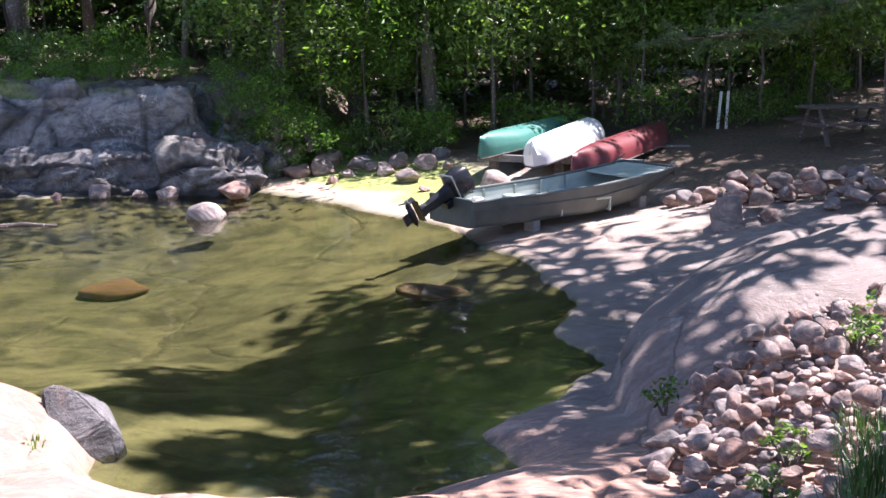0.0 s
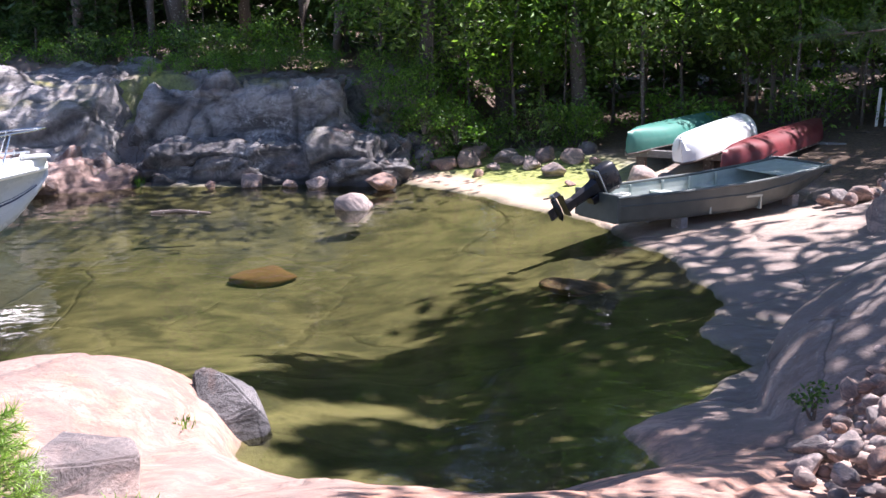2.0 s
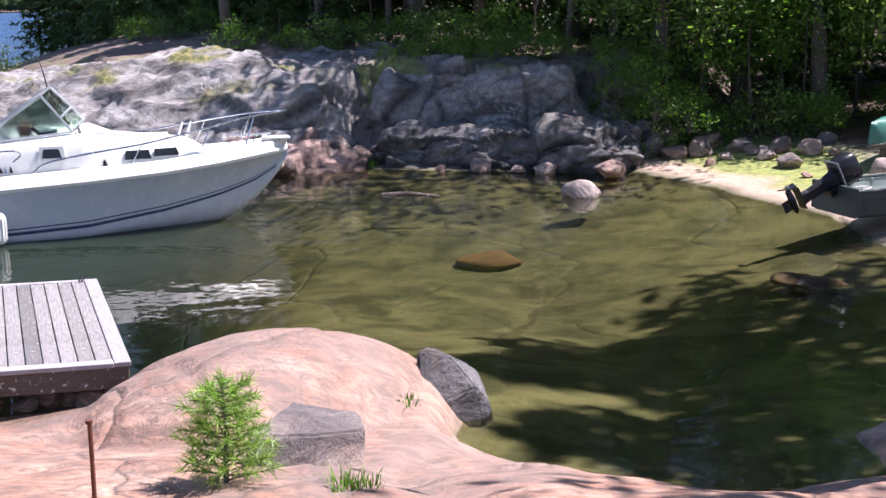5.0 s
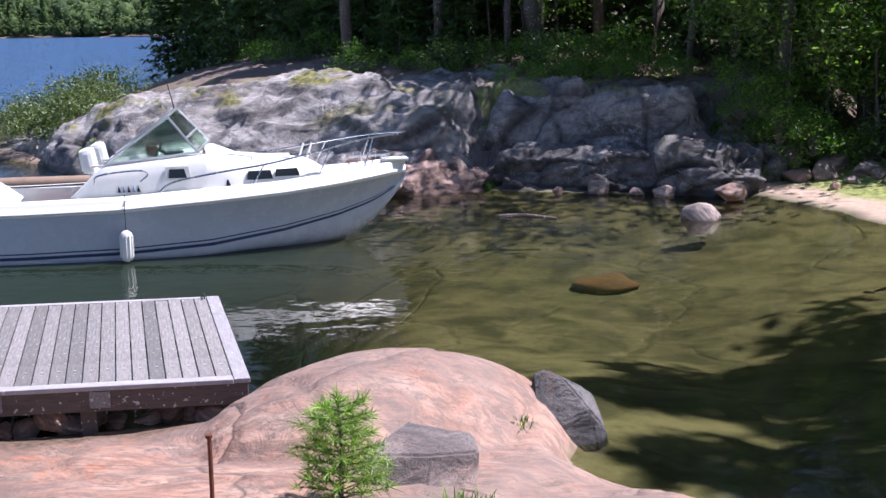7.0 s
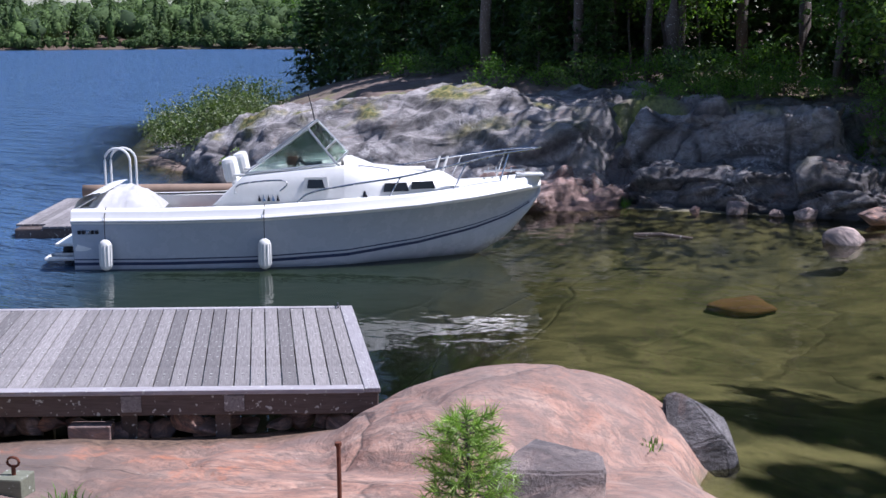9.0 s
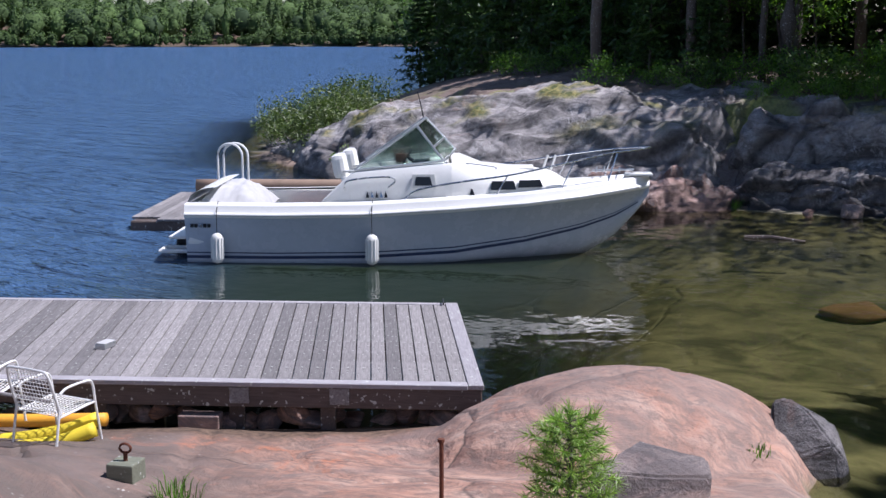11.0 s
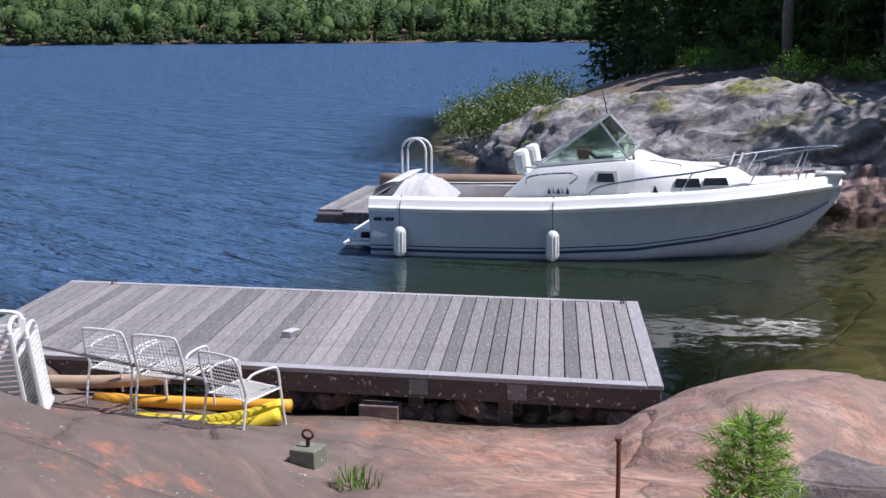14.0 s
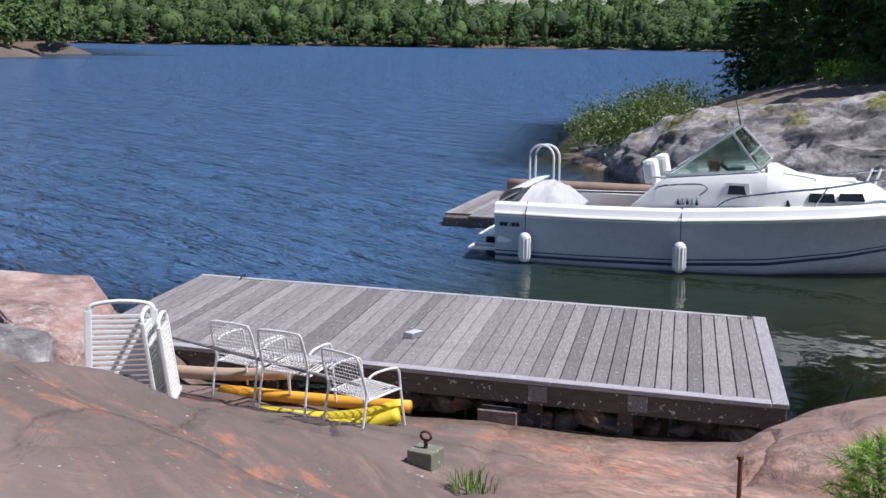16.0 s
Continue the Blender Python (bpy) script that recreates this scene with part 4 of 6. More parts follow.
    part("flag_box", box(bmesh.new(), (3.35, 0.30, 1.50), (3.55, 0.52, 1.72), 0.02), M_SEATBROWN, c, "brown box on the dash")
    # stern drive, platform, cleats
    part("swim_step", box(bmesh.new(), (-0.44, -0.55, 0.30), (0.03, 0.55, 0.35), 0.015), M_WHITE, c, "white swim step")
    for sy in (-1, 1):
        part("trim_tab_frame", tube(bmesh.new(), [(-0.02, sy * 0.62 - 0.2, 0.14), (-0.52, sy * 0.62 - 0.2, 0.14), (-0.52, sy * 0.62 + 0.2, 0.14), (-0.02, sy * 0.62 + 0.2, 0.14)], 0.035, 6), M_WHITE, c, "white bracket at the stern")
    part("stern_drive", box(bmesh.new(), (-0.42, -0.16, -0.4), (0.02, 0.16, 0.24), 0.05), M_BLACK, c, "dark stern drive leg")
    for i in range(5):
        part("exhaust_vent", box(bmesh.new(), (0.10 + i * 0.07, -1.21, 0.60), (0.15 + i * 0.07, -1.165, 0.66), 0.008), M_BLACK if i != 2 else M_STEEL, c, "dark vent slot")
    # fenders on lines
    for s in (0.55, 3.1):
        hb, hz, *_ = lerp_rows(HULL, s)
        f = part("fender", loft(bmesh.new(), [[Vector((s + math.cos(k * math.tau / 12) * r, -hb - 0.06 + math.sin(k * math.tau / 12) * r, z)) for k in range(12)] for z, r in ((0.02, 0.03), (0.05, 0.08), (0.10, 0.10), (0.44, 0.10), (0.49, 0.08), (0.52, 0.03))], True, True), M_CREAM, c, "white ribbed fender", True)
        for k in range(12):
            a = k * math.tau / 12
            part("rib", tube(bmesh.new(), [(s + math.cos(a) * 0.1, -hb - 0.06 + math.sin(a) * 0.1, z) for z in (0.10, 0.44)], 0.010, 5), M_CREAM, f)
        part("line", tube(bmesh.new(), [(s, -hb - 0.06, 0.51), (s, -hb - 0.045, hz + 0.1), (s, -hb + 0.12, hz + 0.24)], 0.008, 5), M_BLACK, f, "dark fender line")
    return c


build_cruiser()


# ---- floating dock behind the cruiser ----
fd = thing("floating_dock", pose(-17.75, 16.65, -0.14, 0, 0, 31.6), "grey planked floating dock beside the cruiser", "dock")
for i in range(38):
    part("plank", box(bmesh.new(), (i * 0.145 - 0.6, 0.05 + (0.35 if i < 4 else 0), 0.33), (i * 0.145 - 0.465, 4.3, 0.37), 0.004), M_GREY_WOOD, fd)
part("float", box(bmesh.new(), (-0.55, 0.1, -0.2), (4.9, 4.25, 0.325), 0.03), M_DARK_WOOD, fd, "dark timber float")
ladder = thing("swim_ladder", pose(-17.55, 18.15, 0.232, 0, 0, 20), "white tubular swim ladder on the floating dock", "ladder")
for dx in (0.0, 0.12):
    part("ladder_rail", tube(bmesh.new(), [(dx * 0.6, dx, 0), (dx * 0.6, dx, 1.12)] + [(dx * 0.6 + 0.26 - 0.26 * math.cos(a), dx, 1.12 + 0.24 * math.sin(a)) for a in [k * math.pi / 10 for k in range(1, 10)]] + [(dx * 0.6 + 0.52, dx, 1.12), (dx * 0.6 + 0.52, dx, 0)], 0.024), M_WHITE, ladder)
part("tread", box(bmesh.new(), (0.0, -0.02, 0.10), (0.55, 0.14, 0.13), 0.01), M_WHITE, ladder)
logr = thing("log_bumper", pose(-19.6, 20.7, 0.25, 0, 0, 31.6), "brown log lying along the floating dock", "log")
part("log", tube(bmesh.new(), [(x, 0.02 * math.sin(x * 2), 0.12) for x in [-0.8 + 0.5 * k for k in range(11)]], 0.14, 12), paint("brown_pipe", (0.30, 0.21, 0.15), 0.7, grime=0.15), logr, "", True)


# ---- jon boat with its outboard ----
def build_jon():
    j = thing("jon_boat", pose(0.10, 19.97, 0.0, 0, 0, 35.2), "green-grey aluminium jon boat resting on wooden blocks", "rowing boat")
    st = [(0.0, 0.58, 0.50, 0.34, 0.76), (1.2, 0.66, 0.56, 0.34, 0.78), (2.6, 0.70, 0.58, 0.36, 0.83), (3.5, 0.70, 0.56, 0.48, 0.90), (4.1, 0.68, 0.52, 0.68, 0.96), (4.42, 0.66, 0.50, 0.84, 1.00)]
    ss = [4.42 * i / 24 for i in range(25)]

    def sec(s, inner=0.0):
        w, b, z0, z1 = lerp_rows(st, s)
        w, b, z0 = w - inner, b - inner, z0 + inner
        k = [(-w, z1), (-w + 0.02 - 0, z0 + (z1 - z0) * 0.62), (-b - 0.03, z0 + 0.05), (-b, z0), (0, z0)]
        return [Vector((s, y, z)) for y, z in k] + [Vector((s, -y, z)) for y, z in k[-2::-1]]
    bm = loft(bmesh.new(), [sec(s) for s in ss], caps=True)
    part("hull", bm, M_JON, j, "dull green-grey hull")
    inn = [[Vector((p.x, p.y, p.z)) for p in sec(s, 0.012)] for s in ss[1:-1]]
    part("hull_inside", loft(bmesh.new(), inn, caps=True), M_JON_IN, j, "pale green inside")
    for sy in (-1, 1):
        part("gunwale", tube(bmesh.new(), [Vector((s, sy * lerp_rows(st, s)[0], lerp_rows(st, s)[3])) for s in ss], 0.026, 8), M_JON, j)
        part("side_rib", tube(bmesh.new(), [Vector((s, sy * (lerp_rows(st, s)[0] - 0.012), lerp_rows(st, s)[2] + 0.28)) for s in ss], 0.012, 6), M_JON, j)
        for s in (0.7, 1.1, 1.8, 2.4, 3.0):
            w, b, z0, z1 = lerp_rows(st, s)
            part("frame_rib", box(bmesh.new(), (s - 0.02, sy * (w - 0.085) - 0.016, z0 + 0.15), (s + 0.02, sy * (w - 0.085) + 0.03, z1 - 0.02), 0.005), M_JON_IN, j)
    part("transom", box(bmesh.new(), (-0.02, -0.58, 0.36), (0.05, 0.58, 0.80), 0.012), M_JON, j)
    part("bow_plate", box(bmesh.new(), (4.40, -0.66, 0.86), (4.44, 0.66, 1.02), 0.01), M_JON, j)
    bm = loft(bmesh.new(), [[Vector((s, y * lerp_rows(st, s)[0] * 0.97, lerp_rows(st, s)[3] - 0.015 + dz)) for y, dz in ((-1, 0), (1, 0), (1, -0.03), (-1, -0.03))] for s in ss if s > 3.35], True, True)
    part("bow_deck", bm, M_JON_IN, j, "flat grey bow deck")
    for s0, s1 in ((0.25, 0.75), (1.55, 1.85), (2.55, 2.9)):
        w = lerp_rows(st, s0)[0]
        part("bench", box(bmesh.new(), (s0, -w + 0.03, 0.58), (s1, w - 0.03, 0.62), 0.008), M_JON_IN, j, "pale aluminium bench")
        part("bench_front", box(bmesh.new(), (s1 - 0.03, -w + 0.05, 0.37), (s1 - 0.005, w - 0.05, 0.585)), M_JON_IN, j)
    return j


build_jon()


def on_jon(x, y, z):
    return pose(0.10, 19.97, 0.0, 0, 0, 35.2) @ Vector((x, y, z))


for s, y in ((1.35, -0.42), (3.75, -0.42), (1.35, 0.42), (3.75, 0.42)):
    p = on_jon(s, y, 0)
    g = height_at(p.x, p.y)
    top = 0.34 if s < 2 else 0.53
    b = thing("support_block", pose(p.x, p.y, 0, 0, 0, 35.2), "short grey timber block under the boat", "timber block", "blocks under the boat")
    part("block", box(bmesh.new(), (-0.07, -0.13, g - 0.03), (0.07, 0.13, max(top, g + 0.1)), 0.01), M_GREY_WOOD, b)


def build_motor():
    base = pose(0.10, 19.97, 0.0, 0, 0, 35.2) @ pose(-0.03, 0.0, 0.80, 0, 62, 0)
    o = thing("outboard_motor", base, "black outboard motor tilted up at the stern", "outboard motor")
    cow = bmesh.new()
    bmesh.ops.create_cube(cow, size=1)
    bmesh.ops.subdivide_edges(cow, edges=cow.edges, cuts=4, use_grid_fill=True)
    for v in cow.verts:
        n = v.co.normalized() * 0.62
        v.co = v.co.lerp(n, 0.55)
        v.co = Vector((v.co.x * 0.46 - 0.10, v.co.y * 0.30, v.co.z * 0.42 + 0.26))
    part("cowling", cow, M_BLACK, o, "glossy black cowling", True)
    part("cowl_band", box(bmesh.new(), (-0.34, -0.165, 0.09), (0.13, 0.165, 0.115), 0.01), M_ALU, o, "silver band")
    part("midsection", loft(bmesh.new(), [[Vector((-0.08 + a * w, b * t, z)) for a, b in ((-1, 0), (-0.5, 1), (0.6, 1), (1, 0), (0.6, -1), (-0.5, -1))] for z, w, t in ((0.08, 0.16, 0.10), (-0.15, 0.12, 0.07), (-0.45, 0.10, 0.045), (-0.62, 0.12, 0.04))], True, True), M_BLACK, o)
    part("cavitation_plate", box(bmesh.new(), (-0.32, -0.10, -0.62), (0.06, 0.10, -0.605), 0.005), M_BLACK, o)
    part("gearcase", loft(bmesh.new(), [[Vector((x, math.cos(k * math.tau / 10) * r, -0.74 + math.sin(k * math.tau / 10) * r)) for k in range(10)] for x, r in ((0.08, 0.01), (0.02, 0.045), (-0.15, 0.06), (-0.30, 0.045))], True, True), M_BLACK, o, "", True)
    part("skeg", box(bmesh.new(), (-0.2, -0.008, -0.92), (-0.02, 0.008, -0.76), 0.004), M_BLACK, o)
    prop = part("propeller", tube(bmesh.new(), [(-0.30, 0, -0.74), (-0.40, 0, -0.74)], 0.035), M_ALU, o)
    for k in range(3):
        bm = box(bmesh.new(), (-0.01, -0.05, 0.03), (0.01, 0.05, 0.14), 0.006, pose(-0.35, 0, -0.74, 120 * k, 0, 0) @ pose(0, 0, 0, 0, 0, 30))
        part("blade", bm, M_BLACK, prop)
    part("clamp", box(bmesh.new(), (0.02, -0.10, -0.16), (0.14, 0.10, 0.06), 0.015), M_BLACK, o)
    part("tiller", tube(bmesh.new(), [(0.08, 0.0, 0.10), (0.20, 0.02, 0.45)], 0.02), M_BLACK, o)


build_motor()
p = on_jon(0.42, -0.1, 0.62)
rope = thing("rope_coil", Matrix.Translation(p), "white rope coiled on the stern bench", "rope")
part("coil", tube(bmesh.new(), [((0.12 + 0.03 * math.sin(k * 0.7)) * math.cos(k * 0.55), (0.14 + 0.03 * math.cos(k)) * math.sin(k * 0.55), 0.015 + 0.0022 * k) for k in range(50)], 0.012, 5), M_CREAM, rope)


# ---- canoes ----
def canoe(near, far, beam, depth, material, label, roll=0.0, blunt=0.0):
    a, b = Vector(near), Vector(far)
    L = (b - a).length
    d = (b - a).normalized()
    y = UP.cross(d).normalized()
    m = Matrix((d, y, d.cross(y))).transposed().to_4x4()
    m.translation = a
    c = thing("canoe", m @ pose(0, 0, 0, roll, 0, 0), label, "canoe", "upturned canoes on the shore")
    rows = []
    for i in range(29):
        k = i / 28
        e = 1 - abs(2 * k - 1)
        w = beam / 2 * min(1, (e * 1.9) ** 0.62 + blunt * 0.2) * (0.02 + 0.98 * min(1, e * 30))
        rise = 0.10 * (1 - e) ** 3
        top = depth * (0.86 + 0.14 * min(1, e * 5))
        rows.append([Vector((k * L, math.cos(t) * w * (1 + 0.05 * math.sin(t)), -rise + (top + rise) * math.sin(t) ** 0.75)) for t in [math.pi * q / 14 for q in range(15)]])
    part("hull", loft(bmesh.new(), rows), material, c, "", True)
    part("keel", tube(bmesh.new(), [r[7] for r in rows[2:-2]], 0.012, 6), material, c)
    for s in (0, 14):
        part("gunwale", tube(bmesh.new(), [r[s] for r in rows], 0.018, 6), M_DARK_WOOD, c, "dark gunwale")
    for i in (8, 14, 20):
        part("thwart", box(bmesh.new(), (rows[i][0].x - 0.03, rows[i][14].y, -0.02), (rows[i][0].x + 0.03, rows[i][0].y, 0.0)), M_DARK_WOOD, c)
    return c


canoe((0.72, 25.0, 0.92), (2.95, 29.3, 0.98), 0.86, 0.40, M_CANOE_G, "green canoe lying upside down beside the others")
cw = canoe((1.72, 24.0, 0.86), (3.40, 28.2, 0.98), 0.98, 0.44, M_CANOE_W, "white canoe lying upside down on timbers", -6, 0.8)
part("bow_patch", loft(bmesh.new(), [[Vector((0.02 + 0.30 * k, y * (0.09 + 0.19 * k), 0.40 - 0.30 * abs(y) + 0.035)) for y in (-1, -0.5, 0, 0.5, 1)] for k in (0.0, 0.5, 1.0)]), M_CANOE_W, cw, "pale bow patch with a faint mark")
canoe((2.42, 23.5, 0.72), (5.02, 28.3, 0.92), 0.84, 0.40, M_CANOE_R, "faded red canoe lying upside down on the ground")
for (x0, y0), (x1, y1) in (((0.7, 25.6), (3.9, 24.3)), ((2.2, 28.1), (5.3, 26.9))):
    a, b = Vector((x0, y0, 0)), Vector((x1, y1, 0))
    g = max(height_at(x0, y0), height_at(x1, y1))
    r = thing("rack_timber", pose(x0, y0, 0, 0, 0, math.degrees(math.atan2(y1 - y0, x1 - x0))), "grey timber beam under the canoes", "beam", "canoe rack")
    part("beam", box(bmesh.new(), (0, -0.06, 0.72), ((b - a).length, 0.06, 0.86), 0.01), M_GREY_WOOD, r)
    for k in (0.1, 0.5, 0.9):
        q = a.lerp(b, k)
        part("bearer", box(bmesh.new(), ((b - a).length * k - 0.08, -0.09, height_at(q.x, q.y) - 0.05), ((b - a).length * k + 0.08, 0.09, 0.725), 0.01), M_DARK_WOOD, r)


# ---- wire chairs ----
M_WIRE = paint("white_coated_wire", (0.74, 0.74, 0.72), 0.4, grime=0.08)


def build_chair():
    c = thing("wire_chair", Matrix(), "white wire mesh patio chair with curved arms", "chair", "wire chairs by the dock")
    for sy in (-1, 1):
        y = sy * 0.27
        part("side_frame", tube(bmesh.new(), bend([(0.30, y * 1.05, 0.0), (0.25, y, 0.40), (0.22, y, 0.60), (0.14, y, 0.645), (-0.10, y, 0.64), (-0.20, y, 0.60)], 6), 0.013), M_WIRE, c)
        part("rear_leg", tube(bmesh.new(), [(-0.30, y * 1.02, 0.0), (-0.22, y, 0.42), (-0.26, y * 0.98, 0.62)], 0.013), M_WIRE, c)
        part("seat_rail", tube(bmesh.new(), [(0.24, y, 0.42), (-0.22, y, 0.38)], 0.010), M_WIRE, c)
    bk = bend([(-0.20, -0.27, 0.40), (-0.27, -0.27, 0.62), (-0.32, -0.25, 0.80), (-0.33, -0.18, 0.84), (-0.33, 0.18, 0.84), (-0.32, 0.25, 0.80), (-0.27, 0.27, 0.62), (-0.20, 0.27, 0.40)], 5)
    back = part("backrest", tube(bmesh.new(), bk, 0.013), M_WIRE, c)
    seat = part("seat", tube(bmesh.new(), [(0.24, -0.26, 0.42), (0.24, 0.26, 0.42)], 0.012), M_WIRE, c)
    bm = bmesh.new()
    for k in range(13):
        y = -0.24 + 0.04 * k
        tube(bm, [(0.25, y, 0.425), (0.0, y, 0.395), (-0.21, y, 0.385)], 0.0042, 4)
    for k in range(12):
        x = 0.23 - 0.04 * k
        tube(bm, [(x, -0.26, 0.388 + 0.08 * max(0, x)), (x, 0.26, 0.388 + 0.08 * max(0, x))], 0.0042, 4)
    part("seat_mesh", bm, M_WIRE, seat)
    bm = bmesh.new()
    for k in range(13):
        y = -0.24 + 0.04 * k
        tube(bm, [(-0.20, y, 0.40), (-0.27, y, 0.62), (-0.325, y, 0.83)], 0.0042, 4)
    for k in range(10):
        z = 0.43 + 0.04 * k
        tube(bm, [(-0.20 - 0.30 * (z - 0.40), -0.27, z), (-0.20 - 0.30 * (z - 0.40), 0.27, z)], 0.0042, 4)
    part("back_mesh", bm, M_WIRE, back)
    return c


first = build_chair()
spots = [(-9.52, 6.20, 0.42, 108), (-8.99, 6.35, 0.42, 112), (-8.28, 6.55, 0.33, 96)]
for k, (x, y, z, turn) in enumerate(spots):
    m = pose(x, y, max(z - 0.02, 0.2), 0, 0, turn)
    if k == 0:
        first.matrix_basis = m @ Matrix.Scale(0.88, 4)
    else:
        copy_thing(first, m)


# ---- stacked loungers ----
def build_lounger(m, label):
    c = thing("folded_lounger", m, label, "lounger", "folded loungers")
    for y in (-0.34, 0.34):
        part("stile", box(bmesh.new(), (-0.03, y - 0.04, 0.0), (0.03, y + 0.04, 1.22), 0.015), M_CREAM, c)
    for k in range(15):
        part("slat", box(bmesh.new(), (-0.015, -0.31, 0.10 + k * 0.072), (0.02, 0.31, 0.147 + k * 0.072), 0.008), M_CREAM, c)
    part("top_bow", tube(bmesh.new(), bend([(0, -0.34, 1.20), (0, -0.28, 1.30), (0, 0, 1.34), (0, 0.28, 1.30), (0, 0.34, 1.20)], 5), 0.03), M_CREAM, c)
    part("foot_rail", box(bmesh.new(), (-0.04, -0.36, 0.02), (0.05, 0.36, 0.09), 0.015), M_CREAM, c)
    return c


for k in range(3):
    build_lounger(pose(-9.90 + 0.24 * (k > 0) + 0.09 * (k > 1), 5.10 + 0.24 * (k > 0) + 0.10 * (k > 1), 0.50, 0, -8, -32 + 84 * (k > 0)) @ Matrix.Diagonal((0.66, 0.84 - 0.2 * (k > 0), 0.64 - 0.03 * k, 1)), "white slatted plastic lounger leaning folded on rock" if k == 0 else "white folded lounger stacked behind another")

# ---- paddle, pipe and foam floats beside the dock ----
pd = thing("paddle", Matrix(), "grey wooden paddle leaning across the chairs", "paddle")
a, b = Vector((-10.4, 5.65, 0.93)), Vector((-8.2, 6.45, 0.74))
part("shaft", tube(bmesh.new(), [a, b], 0.017), M_GREY_WOOD, pd)
part("grip", tube(bmesh.new(), [a + Vector((-0.03, -0.01, 0.01)), a + (b - a) * 0.07], 0.028), M_TAN, pd, "tan grip")
pd.matrix_basis = Matrix()


def float_tube(name, pts, r, material, label):
    o = thing(name, Matrix(), label, "foam float", "floats by the dock")
    part("foam", tube(bmesh.new(), bend(pts, 6), r, 12), material, o, "", True)


float_tube("foam_float", [(-10.6, 5.9, 0.46), (-10.0, 6.3, 0.48), (-9.5, 6.65, 0.54)], 0.065, M_TAN, "tan foam roll lying in the gap")
float_tube("foam_noodle", [(-9.95, 6.15, 0.36), (-9.0, 6.75, 0.36), (-8.3, 7.1, 0.40)], 0.06, M_ORANGE, "orange foam noodle on the ground")
float_tube("foam_noodle", [(-9.2, 6.1, 0.33), (-8.75, 6.35, 0.33), (-8.35, 6.65, 0.40), (-8.12, 6.86, 0.50)], 0.065, M_YELLOW, "bright yellow foam noodle on the ground")
float_tube("foam_noodle", [(-9.05, 5.95, 0.31), (-8.65, 6.22, 0.31), (-8.25, 6.52, 0.36), (-8.02, 6.74, 0.46)], 0.065, M_YELLOW, "bright yellow foam noodle on the ground")

p = Vector((-9.67, 8.31, 0))
box_thing = thing("small_box", pose(p.x, p.y, DOCK_TOP + 0.002, 0, 0, 15), "small grey metal box lying on the dock", "box")
part("case", box(bmesh.new(), (-0.06, -0.10, 0), (0.06, 0.10, 0.05), 0.01), M_ALU, box_thing)
part("lid", box(bmesh.new(), (-0.055, -0.095, 0.05), (0.055, 0.095, 0.062), 0.006), M_CLOTH, box_thing)

# ---- anchor block and iron rod on the rock ----
x, y = -6.78, 5.96
zb = height_at(x, y)
ab = thing("anchor_block", pose(x, y, zb, 0, 0, 20), "greenish timber block with an iron ring bolt", "block")
part("block", box(bmesh.new(), (-0.105, -0.105, -0.06), (0.105, 0.105, 0.13), 0.012), wood("green_timber", (0.16, 0.17, 0.12), (0.28, 0.29, 0.21)), ab)
part("bolt", tube(bmesh.new(), [(0, 0, 0.12), (0, 0, 0.20)], 0.016), M_RUST, ab)
part("ring", tube(bmesh.new(), [(0.045 * math.cos(k * math.tau / 12), 0, 0.225 + 0.035 * math.sin(k * math.tau / 12)) for k in range(13)], 0.010, 6, cap=False), M_RUST, ab)
x, y = -4.05, 6.02
rod = thing("iron_rod", pose(x, y, height_at(x, y)), "rusty iron rod set upright in the rock", "rod")
part("rod", tube(bmesh.new(), [(0, 0, -0.1), (0.003, 0, 0.25), (0, 0.003, 0.50)], 0.014), M_RUST, rod)
part("base_plate", box(bmesh.new(), (-0.05, -0.05, -0.02), (0.05, 0.05, 0.012), 0.005), M_RUST, rod)
part("cap", tube(bmesh.new(), [(0, 0, 0.49), (0, 0, 0.51)], 0.022), M_RUST, rod)


# ---- single rocks ----
def poly_rock(name, base, top, label, category="boulder", seed=3, rough=0.035, material=None):
    """A split boulder: a hull over a lower and an upper outline, its edges worn."""
    bm = bmesh.new()
    for q in base + top:
        bm.verts.new(q)
    bmesh.ops.convex_hull(bm, input=bm.verts)
    bmesh.ops.dissolve_limit(bm, angle_limit=0.12, verts=bm.verts, edges=bm.edges)
    bmesh.ops.bevel(bm, geom=list(bm.edges), offset=0.02, segments=2, affect="EDGES")
    bmesh.ops.triangulate(bm, faces=bm.faces)
    bmesh.ops.subdivide_edges(bm, edges=[e for e in bm.edges if e.calc_length() > 0.15], cuts=2)
    bmesh.ops.subdivide_edges(bm, edges=[e for e in bm.edges if e.calc_length() > 0.12], cuts=1)
    bm.normal_update()
    for v in bm.verts:
        v.co += v.normal * (rough * noise.noise(v.co * 2.2 + Vector((seed, 0, 0))) + rough * 1.6 * noise.noise(v.co * 0.9 + Vector((0, seed, 0))) + 0.012 * noise.noise(v.co * 8))
    bmesh.ops.triangulate(bm, faces=bm.faces)
    o = new(name, mesh_from(bm, name, material or M_STONE, material is None))
    return tagged(o, label, category)


